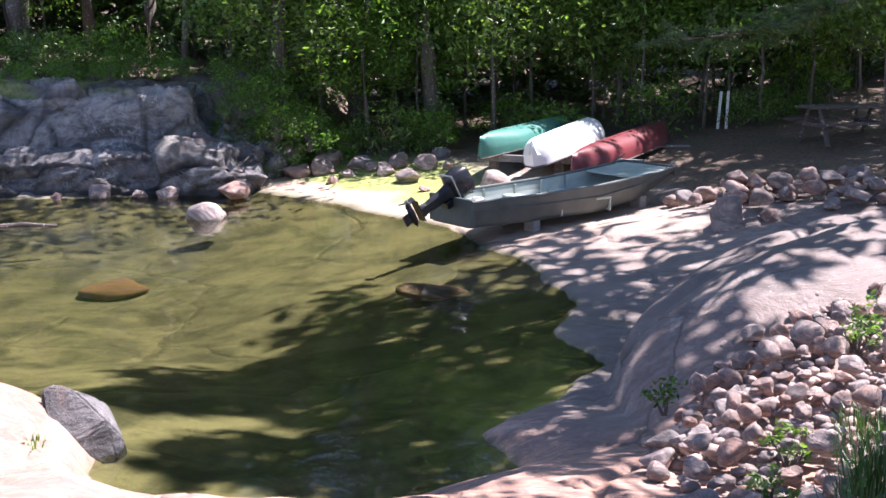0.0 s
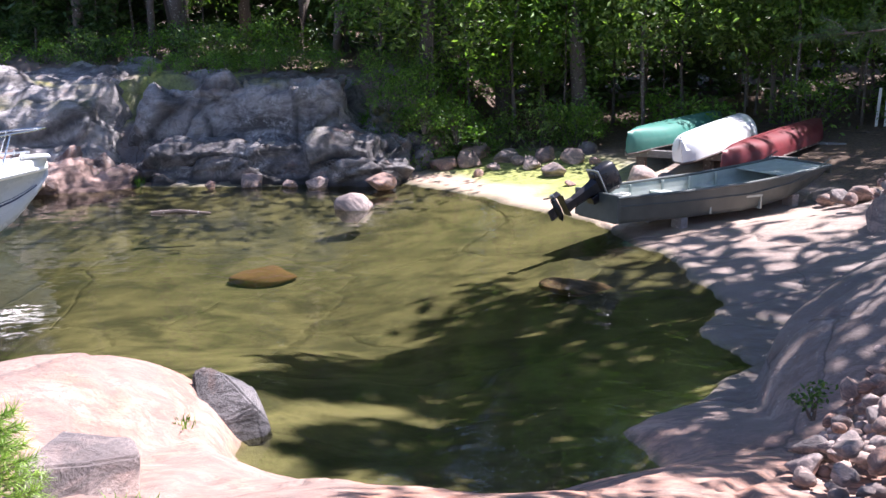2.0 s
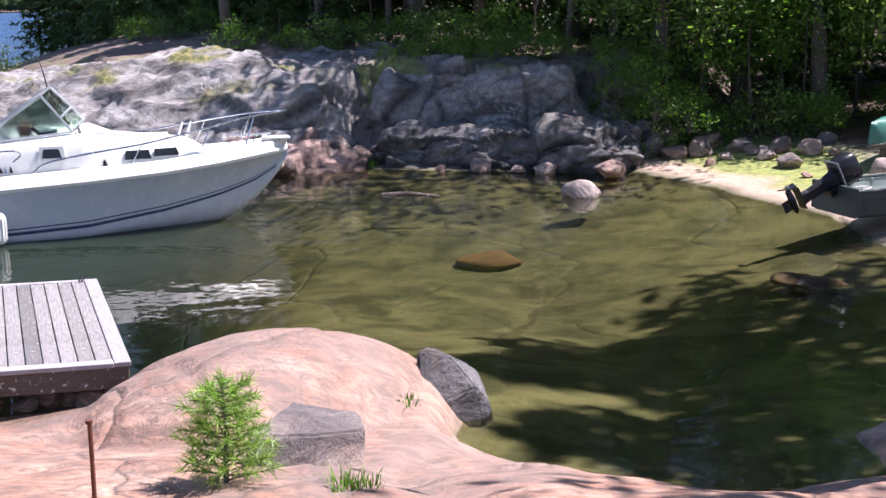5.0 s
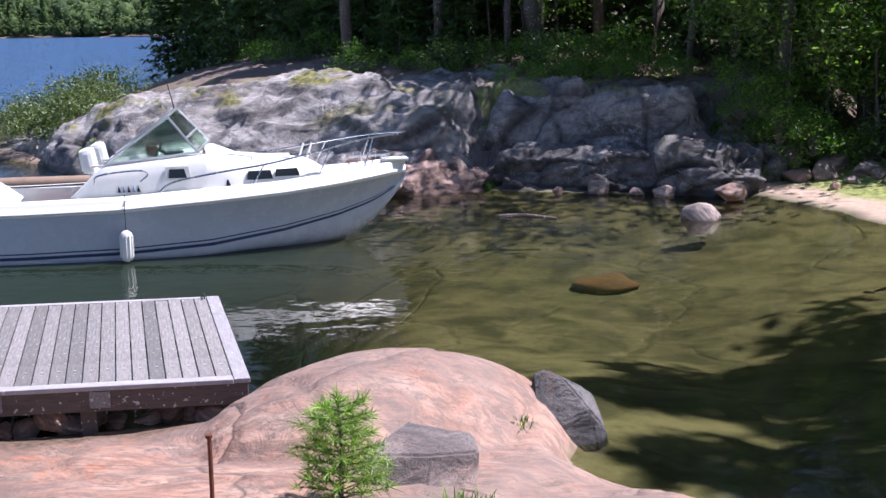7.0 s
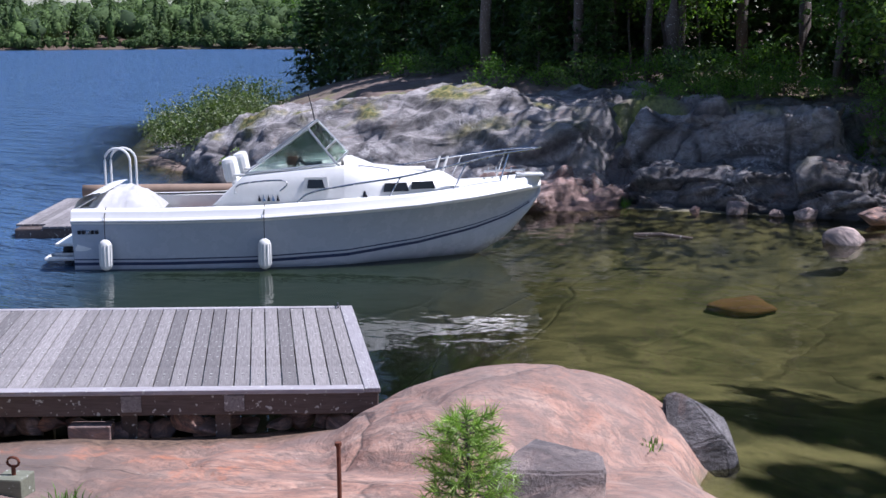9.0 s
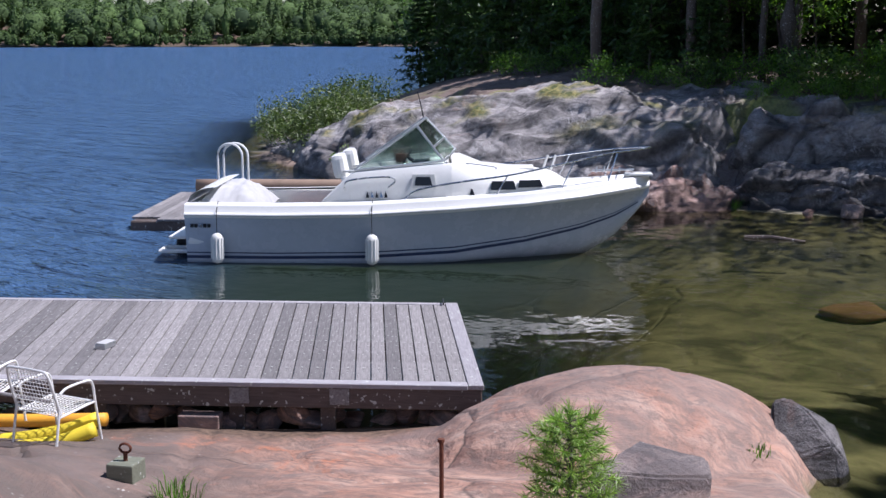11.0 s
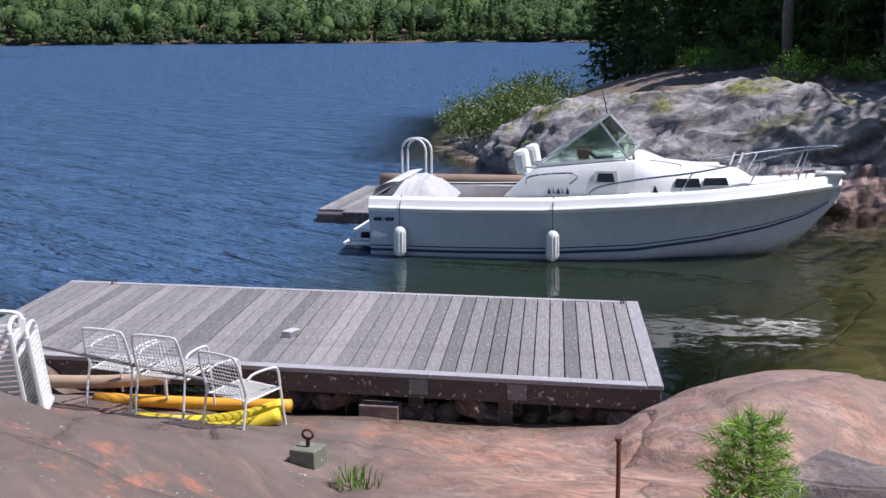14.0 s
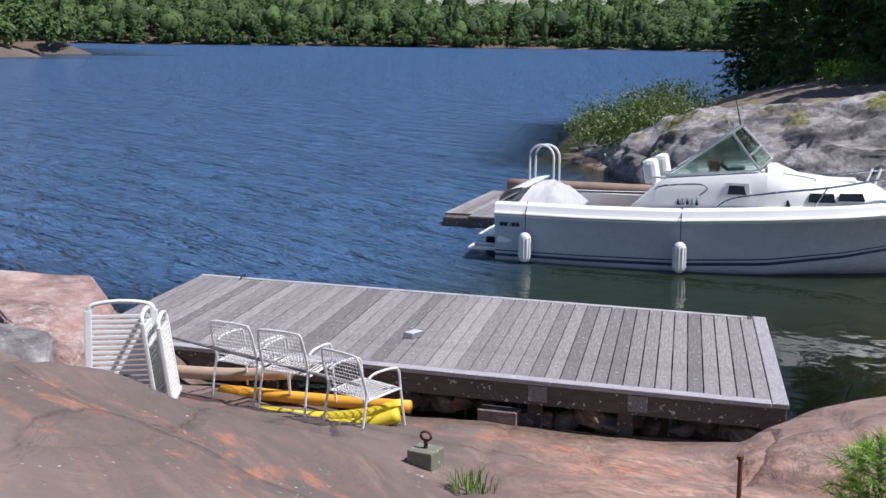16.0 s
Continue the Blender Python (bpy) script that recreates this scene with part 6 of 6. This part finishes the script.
big = [broadleaf(201 + k, 11 + k, 3.2, 3.3, 0.15, 44, 42, (M_LEAF, M_LEAF2)[k % 2], 0.16) for k in range(3)]
pines = [conifer(301 + k, 13 + k, 2.6 + k, 3.0, 17, 17, M_NEEDLE, 0.19) for k in range(3)]
young = [broadleaf(401 + k, 4.6 + 0.6 * k, 1.5, 1.7, 0.075, 46, 80, (M_LEAF2, M_LEAF, M_LEAF)[k], 0.04) for k in range(3)]
under = [shrub(501 + k, 1.0 + 0.3 * k, 0.8, 0.055, 22, 45, (M_LEAF, M_LEAF2)[k % 2], "leafy green shrub in the undergrowth") for k in range(3)]

spruce = [conifer(350 + k, 5.0 + k, 0.3, 1.7, 20, 20, M_NEEDLE, 0.07, "young_spruce", "young dark spruce with boughs to the ground") for k in range(2)]
places = []
for row in range(4):
    for k in range(19):
        x = -34 + k * 2.75 + wr.uniform(-1.0, 1.0) + row * 0.9
        y = wood_edge(x) + (1.0 if -5.5 < x < -3 else (4.6 if x < -3 else 6.8)) + row * 3.2 + wr.uniform(-0.9, 0.9)
        if x < -14:
            y += 0.75 * (-14 - x) + 1.5
        if x < -30 and row == 0:
            continue
        places.append((x, y))
wr.shuffle(places)
left_part = [p for p in places if p[0] < -9]
right_part = [p for p in places if p[0] >= -9 and p[1] > wood_edge(p[0]) + 8.5][::2]
plant_all(pines + big[:1], left_part + [(-35.5, 54), (-33, 57), (-30, 60), (-36, 60), (-33, 65)], 1, 0.85, 1.15)
plant_all([conifer(320, 14, 3.5, 3.2, 17, 26, M_NEEDLE, 0.2)] + big[1:], right_part, 2, 0.85, 1.15)
# trees beside the slab whose shade falls on the cove
shade = [conifer(330, 19, 8.0, 4.0, 17, 16, M_NEEDLE, 0.26), broadleaf(230, 17, 8.0, 3.8, 0.17, 60, 34, M_LEAF, 0.24)]
plant_all(shade, [(6.9, 16.2), (12.5, 22.0), (11.5, 27.8), (14.0, 26.0), (-2.2, 31.6), (-0.2, 29.9)], 3, 0.84, 0.90)
# three trees added out of view to shade the cobbles, near rock and cove
plant_all([broadleaf(240, 14, 7.0, 2.4, 0.16, 40, 46, M_LEAF, 0.2)], [(6.0, 9.0)], 12, 1.0, 1.02)
plant_all([broadleaf(244, 12.5, 7.0, 1.5, 0.15, 46, 60, M_LEAF, 0.12)], [(5.3, 13.9)], 14, 1.0, 1.02)
plant_all([conifer(340, 14, 4.1, 3.2, 15, 20, M_NEEDLE, 0.22)], [(6.5, 7.4)], 11, 1.0, 1.02)
plant_all([conifer(335, 25, 11, 4.6, 19, 22, M_NEEDLE, 0.3)], [(8.4, 20.6)], 9, 1.0, 1.05)
plant_all([broadleaf(235, 11, 3.4, 3.0, 0.15, 46, 70, M_LEAF, 0.15), conifer(336, 13, 4.0, 2.8, 17, 26, M_NEEDLE, 0.18)], [(-6.4, 31.0), (-7.6, 32.6), (1.4, 33.6), (-1.2, 33.4), (13.0, 29.2), (5.0, 34.0)], 10, 0.9, 1.1)

dark = []
for k in range(70):
    x = -34 + 52 * (k + wr.random()) / 70
    dark.append((x, wood_edge(x) + 3.5 + wr.uniform(0, 5.5) + max(0, 0.75 * (-14 - x)) + (2 if x < -14 else 0)))
plant_all(spruce, dark, 8, 0.8, 1.3)
front = []
for k in range(20):
    x = -32 + 20 * (k + wr.random()) / 20
    front.append((x, wood_edge(x) + 0.6 + wr.uniform(0, 1.4) + max(0, 0.75 * (-14 - x))))
plant_all([conifer(360, 4.6, 0.3, 1.6, 18, 20, M_NEEDLE, 0.06, "young_spruce", "young dark spruce at the edge of the headland woods")], front, 13, 0.6, 1.05)
sap = []
for k in range(30):
    x = -5.0 + 18 * wr.random()
    sap.append((x, wood_edge(x) + wr.uniform(-0.2, 2.8)))
for k in range(7):
    x = -9.5 - 16 * wr.random()
    sap.append((x, wood_edge(x) + 1.5 + wr.uniform(0, 2.6) + max(0, 0.75 * (-14 - x))))
sap += [(6.0, 29.0), (7.2, 28.4), (10.4, 25.0), (11.4, 24.2), (9.4, 28.6), (8.4, 28.9), (-5.0, 29.6), (-2.2, 30.4), (3.6, 30.4), (4.4, 30.0), (5.6, 30.4), (9.8, 27.8), (10.8, 26.5)]
plant_all(young, sap, 4, 0.75, 1.2)
low = []
for k in range(15):
    x = -5.5 + 17 * wr.random()
    low.append((x, wood_edge(x) - 0.9 + wr.uniform(-0.4, 1.8)))
for k in range(16):
    x = -5 - 18 * wr.random()
    low.append((x, wood_edge(x) - 0.8 + wr.uniform(-0.6, 1.2) + max(0, 0.75 * (-14 - x))))
low += [(-3.9, 28.0), (-4.6, 28.3), (-3.0, 28.9), (-1.2, 28.8), (-0.4, 28.9)]
plant_all(under, low, 5, 0.6, 1.15)

def bough():
    """A drooping pine bough with side twigs and long soft needles."""
    r = random.Random(64)
    t = thing("pine_bough", Matrix(), "dark drooping pine bough over the slab", "branch")
    bm = bmesh.new()
    spine = bend([(5.30, 13.9, 4.45), (4.4, 13.3, 3.92), (3.4, 12.8, 3.55), (2.1, 12.4, 3.40)], 8)
    tube(bm, spine, 0.035, 6, 0.008)
    verts, faces = [], []
    for k in range(90):
        o = spine[3 + int((len(spine) - 4) * r.random())]
        d = Vector((r.uniform(-1.0, 0.2), r.uniform(-0.8, 0.8), r.uniform(-0.45, 0.35)))
        e = o + d * r.uniform(0.25, 0.7)
        tube(bm, [o, o.lerp(e, 0.5) + UP * 0.03, e], 0.007, 4, 0.003)
        for _ in range(130):
            p0 = o.lerp(e, r.uniform(0.25, 1.05))
            w = Vector((r.gauss(0, 1), r.gauss(0, 1), r.gauss(0, 0.7))).normalized()
            q = w.cross(Vector((r.gauss(0, 1), r.gauss(0, 1), r.gauss(0, 1)))).normalized() * 0.005
            n = len(verts)
            verts += [tuple(p0 - q), tuple(p0 + q), tuple(p0 + w * r.uniform(0.06, 0.12))]
            faces.append((n, n + 1, n + 2))
    part("limb", bm, M_BARK, t)
    me = bpy.data.meshes.new("needles")
    me.from_pydata(verts, [], faces)
    me.materials.append(M_NEEDLE)
    new("needles", me).parent = t


bough()

# two bare trunks that stand before the woods
for x, y, h, rr in ((-3.84, 29.5, 9, 0.19), (-3.42, 30.5, 9, 0.14), (-10.55, 31.5, 10, 0.22), (-13.41, 32.0, 10, 0.15), (-10.72, 32.6, 10, 0.13), (-16.5, 32.6, 10, 0.17), (-11.4, 32.0, 9, 0.10), (-1.8, 29.4, 7, 0.06), (1.2, 29.2, 7, 0.05), (4.6, 29.0, 6, 0.04)):
    tr_ = thing("tree_trunk", pose(x, y, height_at(x, y) - 0.1), "straight grey-brown trunk standing before the woods", "tree", "bare trunks")
    bm = tube(bmesh.new(), [(wr.gauss(0, 0.05), wr.gauss(0, 0.05), h * k / 6) for k in range(7)], rr, 10, rr * 0.6)
    for k in range(5):
        a = wr.uniform(0, math.tau)
        tube(bm, [(rr * 0.6 * math.cos(a), rr * 0.6 * math.sin(a), 0.22), (rr * 2.6 * math.cos(a), rr * 2.6 * math.sin(a), -0.05)], rr * 0.4, 5, rr * 0.15)
    part("trunk", bm, M_BARK, tr_, "", True)

# low plants along the top of the cliff and at its end
ledge = shrub(610, 0.9, 0.75, 0.055, 20, 40, M_LEAF, "low green plants hanging over the cliff edge", "cliff_plant", "plant", "plants on the cliff")
tops = [(-10.2 + 0.42 * k + wr.uniform(-0.2, 0.2), 28.45 + wr.uniform(-0.35, 0.5), 2.22 + 0.012 * k) for k in range(14)]
tops += [(-4.1, 28.0, 1.6), (-3.7, 27.6, 1.0), (-3.4, 28.2, 1.1), (-4.5, 27.6, 1.5), (-3.9, 28.7, 1.6), (-3.0, 27.9, 0.75), (-4.9, 28.2, 1.9), (-3.3, 28.8, 1.0)]
for k, (x, y, z) in enumerate(tops):
    m = pose(x, y, z, 0, 0, 47 * k)
    o = ledge if k == 0 else copy_thing(ledge, m)
    o.matrix_basis = m
    s = (0.42 if k < 14 else 0.8) * wr.uniform(0.75, 1.25)
    o.scale = (s, s, s)

# bushes on the headland
bush = [shrub(601, 2.0, 1.1, 0.06, 40, 60, M_JUNIPER, "green bush on the point of the headland", "bush", "bush", "bushes on the headland"), shrub(602, 1.3, 1.0, 0.06, 30, 60, M_JUNIPER, "low juniper bush on the headland rock", "bush", "bush", "bushes on the headland")]
plant_all(bush, [(-25.0, 30.3), (-24.4, 31.2), (-27.2, 31.6), (-28.8, 33.5), (-26.5, 33.5), (-30.5, 36.0), (-29, 36.5), (-27.5, 36.0), (-24.2, 29.2), (-26.0, 32.4)], 6, 0.8, 1.2)
plant_all([shrub(603, 0.9, 0.45, 0.05, 16, 50, M_PINE, "small green bush growing from the headland rock", "bush", "bush", "bushes on the headland")], [(-20.4, 26.0), (-20.1, 26.2)], 7, 0.9, 1.1)


# ---- young pine on the pink rock ----
def young_pine(x, y, high):
    t = thing("pine_seedling", pose(x, y, height_at(x, y)), "bright green young pine growing from the rock", "tree")
    bm = bmesh.new()
    r = random.Random(77)
    tube(bm, [(0, 0, -0.1), (0.02, 0, high * 0.5), (0, 0.01, high * 0.95)], 0.018, 6, 0.005)
    shoots = []
    for k in range(64):
        z = high * (0.02 + 0.86 * (k / 64) ** 1.15)
        a = k * 2.4
        reach = 0.33 * (1.06 - z / high) ** 0.6 * r.uniform(0.6, 1.1) + 0.03
        e = Vector((math.cos(a) * reach, math.sin(a) * reach, z + reach * 0.35))
        tube(bm, [(0, 0, z), e], 0.006, 4, 0.002)
        shoots.append((Vector((0, 0, z)), e))
    shoots.append((Vector((0, 0, high * 0.75)), Vector((0, 0, high))))
    part("trunk", bm, M_BARK, t)
    verts, faces = [], []
    for o, e in shoots:
        d = (e - o).normalized()
        for k in range(64):
            u = 0.30 + 0.72 * r.random()
            p0 = o.lerp(e, u)
            w = (Vector((r.gauss(0, 1), r.gauss(0, 1), r.gauss(0, 1))).normalized() * 0.8 + d * 0.7).normalized()
            q = w.cross(Vector((r.gauss(0, 1), r.gauss(0, 1), r.gauss(0, 1)))).normalized() * 0.0034
            tip = p0 + w * r.uniform(0.07, 0.13)
            n = len(verts)
            verts += [tuple(p0 - q), tuple(p0 + q), tuple(tip)]
            faces.append((n, n + 1, n + 2))
    me = bpy.data.meshes.new("needles")
    me.from_pydata(verts, [], faces)
    me.materials.append(M_PINE)
    nd = new("needles", me)
    nd.parent = t


young_pine(-3.50, 6.62, 0.70)


def tuft(x, y, n, high, material, label, spread=0.12, z=None):
    """Grass blades of one tuft."""
    r = random.Random(int(x * 100 + y * 10))
    verts, faces = [], []
    for k in range(n):
        a, u = r.uniform(0, math.tau), math.sqrt(r.random()) * spread
        o = Vector((math.cos(a) * u, math.sin(a) * u, -0.02))
        l = high * r.uniform(0.5, 1.1)
        out = Vector((math.cos(a), math.sin(a), 0)) * l * r.uniform(0.1, 0.6) + Vector((r.gauss(0, 0.15), r.gauss(0, 0.15), 0)) * l
        s = Vector((-math.sin(a), math.cos(a), 0)) * 0.005
        mid, tip = o + out * 0.4 + UP * l * 0.65, o + out + UP * l * 0.85
        q = len(verts)
        verts += [tuple(v) for v in (o - s, o + s, mid + s * 0.8, mid - s * 0.8, tip)]
        faces += [(q, q + 1, q + 2, q + 3), (q + 3, q + 2, q + 4)]
    me = bpy.data.meshes.new("grass_tuft")
    me.from_pydata(verts, [], faces)
    me.materials.append(material)
    o = new("grass_tuft", me)
    o.location = (x, y, height_at(x, y) if z is None else z)
    return tagged(o, label, "grass", "grass tufts")


for x, y, n, h in ((-3.28, 9.48, 40, 0.09), (-2.75, 6.75, 60, 0.16), (-2.66, 6.85, 40, 0.14), (-6.3, 5.95, 40, 0.2), (-6.1, 5.9, 30, 0.18), (-10.4, 25.7, 60, 0.35), (-9.6, 25.6, 60, 0.3), (-6.0, 9.35, 30, 0.15)):
    tuft(x, y, n, h, M_LEAF, "tuft of green grass in a crack of the rock")
gr = random.Random(31)
for k in range(11):
    yy = gr.uniform(6.3, 7.8)
    tuft(yy * 0.36 + gr.uniform(-0.15, 0.5), yy, 70, gr.uniform(0.2, 0.36), M_NEEDLE, "long green grass beside the cobbles", 0.2, z=1.0)
for k, (x, y, z) in enumerate(((3.45, 9.9, 1.12), (3.3, 9.7, 1.05), (2.2, 7.6, 0.85), (1.75, 9.6, 0.6), (1.9, 7.0, 0.8))):
    s = shrub(700 + k, 0.28, 0.16, 0.03, 8, 16, M_LEAF2, "small green weed among the cobbles", "weed", "plant", "weeds")
    s.matrix_basis = pose(x, y, z)
tw = thing("bare_branch", pose(3.75, 9.3, 1.05), "thin bare branch lying among the cobbles", "branch")
bm = bmesh.new()
for k in range(5):
    tube(bm, bend([(0.3, 0, 0.05), (0.0 - 0.1 * k, 0.04 * k, 0.2 + 0.05 * k), (-0.35 + 0.06 * k, 0.1 * k - 0.1, 0.35 + 0.09 * k)], 4), 0.008, 5, 0.003)
part("twigs", bm, M_BARK, tw)

# ---- woods on the far shore ----
def far_woods():
    """Crowns of single trees, each a rounded or pointed shell of leaf tufts that face outwards."""
    r = np.random.RandomState(8)
    n = 9500
    ang, rad = np.radians(r.uniform(18, 82, n)), r.uniform(165, 640, n)
    fx, fy = -np.sin(ang) * rad, np.cos(ang) * rad
    sd = from_shore(fx, fy)
    keep = (sd > 0.6) & (sd < 120) & (r.rand(n) < np.clip(1.1 - sd / 110, 0.2, 0.8))
    fx, fy, sd = fx[keep], fy[keep], sd[keep]
    ex, ey = [], []
    for (ax, ay), (bx, by) in zip(SHORE[31:], SHORE[32:]):
        m = int(math.hypot(bx - ax, by - ay) / 1.1)
        k = (np.arange(m) + r.rand(m)) / m
        ex.append(ax + (bx - ax) * k + r.normal(size=m) * 1.5)
        ey.append(ay + (by - ay) * k + r.normal(size=m) * 1.5)
    fx, fy = np.concatenate([fx] + ex), np.concatenate([fy] + ey)
    sd = from_shore(fx, fy)
    ok = (sd > np.where(np.hypot(fx, fy) < 260, 3.0, 0.2)) & (np.hypot(fx, fy) > 165)
    fx, fy, sd = fx[ok], fy[ok], sd[ok]
    fz = land(fx[None, :], fy[None, :])[0][0]
    bm = bmesh.new()
    bmesh.ops.create_icosphere(bm, subdivisions=2, radius=1.0)
    ball = np.array([q.co[:] for q in bm.verts])
    ball_faces = np.array([[q.index for q in f.verts] for f in bm.faces])
    bm.free()
    pts, ups, hearts = [], [], []
    for x, y, z, d in zip(fx, fy, fz, sd):
        low = min(1.0, d / 14)
        near = math.hypot(x, y) < 300
        pointed = r.rand() < 0.2
        tall = r.uniform(8, 15) * (0.30 + 0.70 * low) * (1.15 if pointed else 1.0) * (0.6 if near else 1.0)
        wide = tall * (0.16 if pointed else r.uniform(0.32, 0.46))
        m = 130
        v = r.normal(size=(m, 3))
        v[:, 2] = np.where(v[:, 2] < -0.5, -v[:, 2], v[:, 2])
        v /= np.linalg.norm(v, axis=1)[:, None]
        for src, grow, out, side in ((ball, 0.55, hearts, None), (v, 0.8, pts, ups)):
            lump = src * (grow + 0.42 * r.rand(len(src), 1))
            if pointed:
                u = np.clip(0.5 + 0.5 * lump[:, 2], 0, 1)
                w = wide * (1.05 - u) * 1.3
                q = np.stack([lump[:, 0] * w, lump[:, 1] * w, tall * (0.02 + 0.98 * u)], 1)
            else:
                q = np.stack([lump[:, 0] * wide, lump[:, 1] * wide, tall * (0.52 + 0.46 * lump[:, 2])], 1)
            out.append(q + [x, y, z])
            if side is not None:
                side.append(src)
    me = bpy.data.meshes.new("far_crowns")
    faces = (ball_faces[None] + (np.arange(len(hearts)) * len(ball))[:, None, None]).reshape(-1, 3)
    me.from_pydata(np.concatenate(hearts).tolist(), [], faces.tolist())
    me.materials.append(M_FAR)
    me.polygons.foreach_set("use_smooth", [True] * len(me.polygons))
    o = new("far_woods", leaf_mesh("far_woods", np.concatenate(pts), 0.62, M_FAR, 12, 0.9, 0.5, np.concatenate(ups)))
    tagged(o, "dense green mixed woods along the far shore", "woods", kind="stuff")
    new("far_crowns", me).parent = o


far_woods()
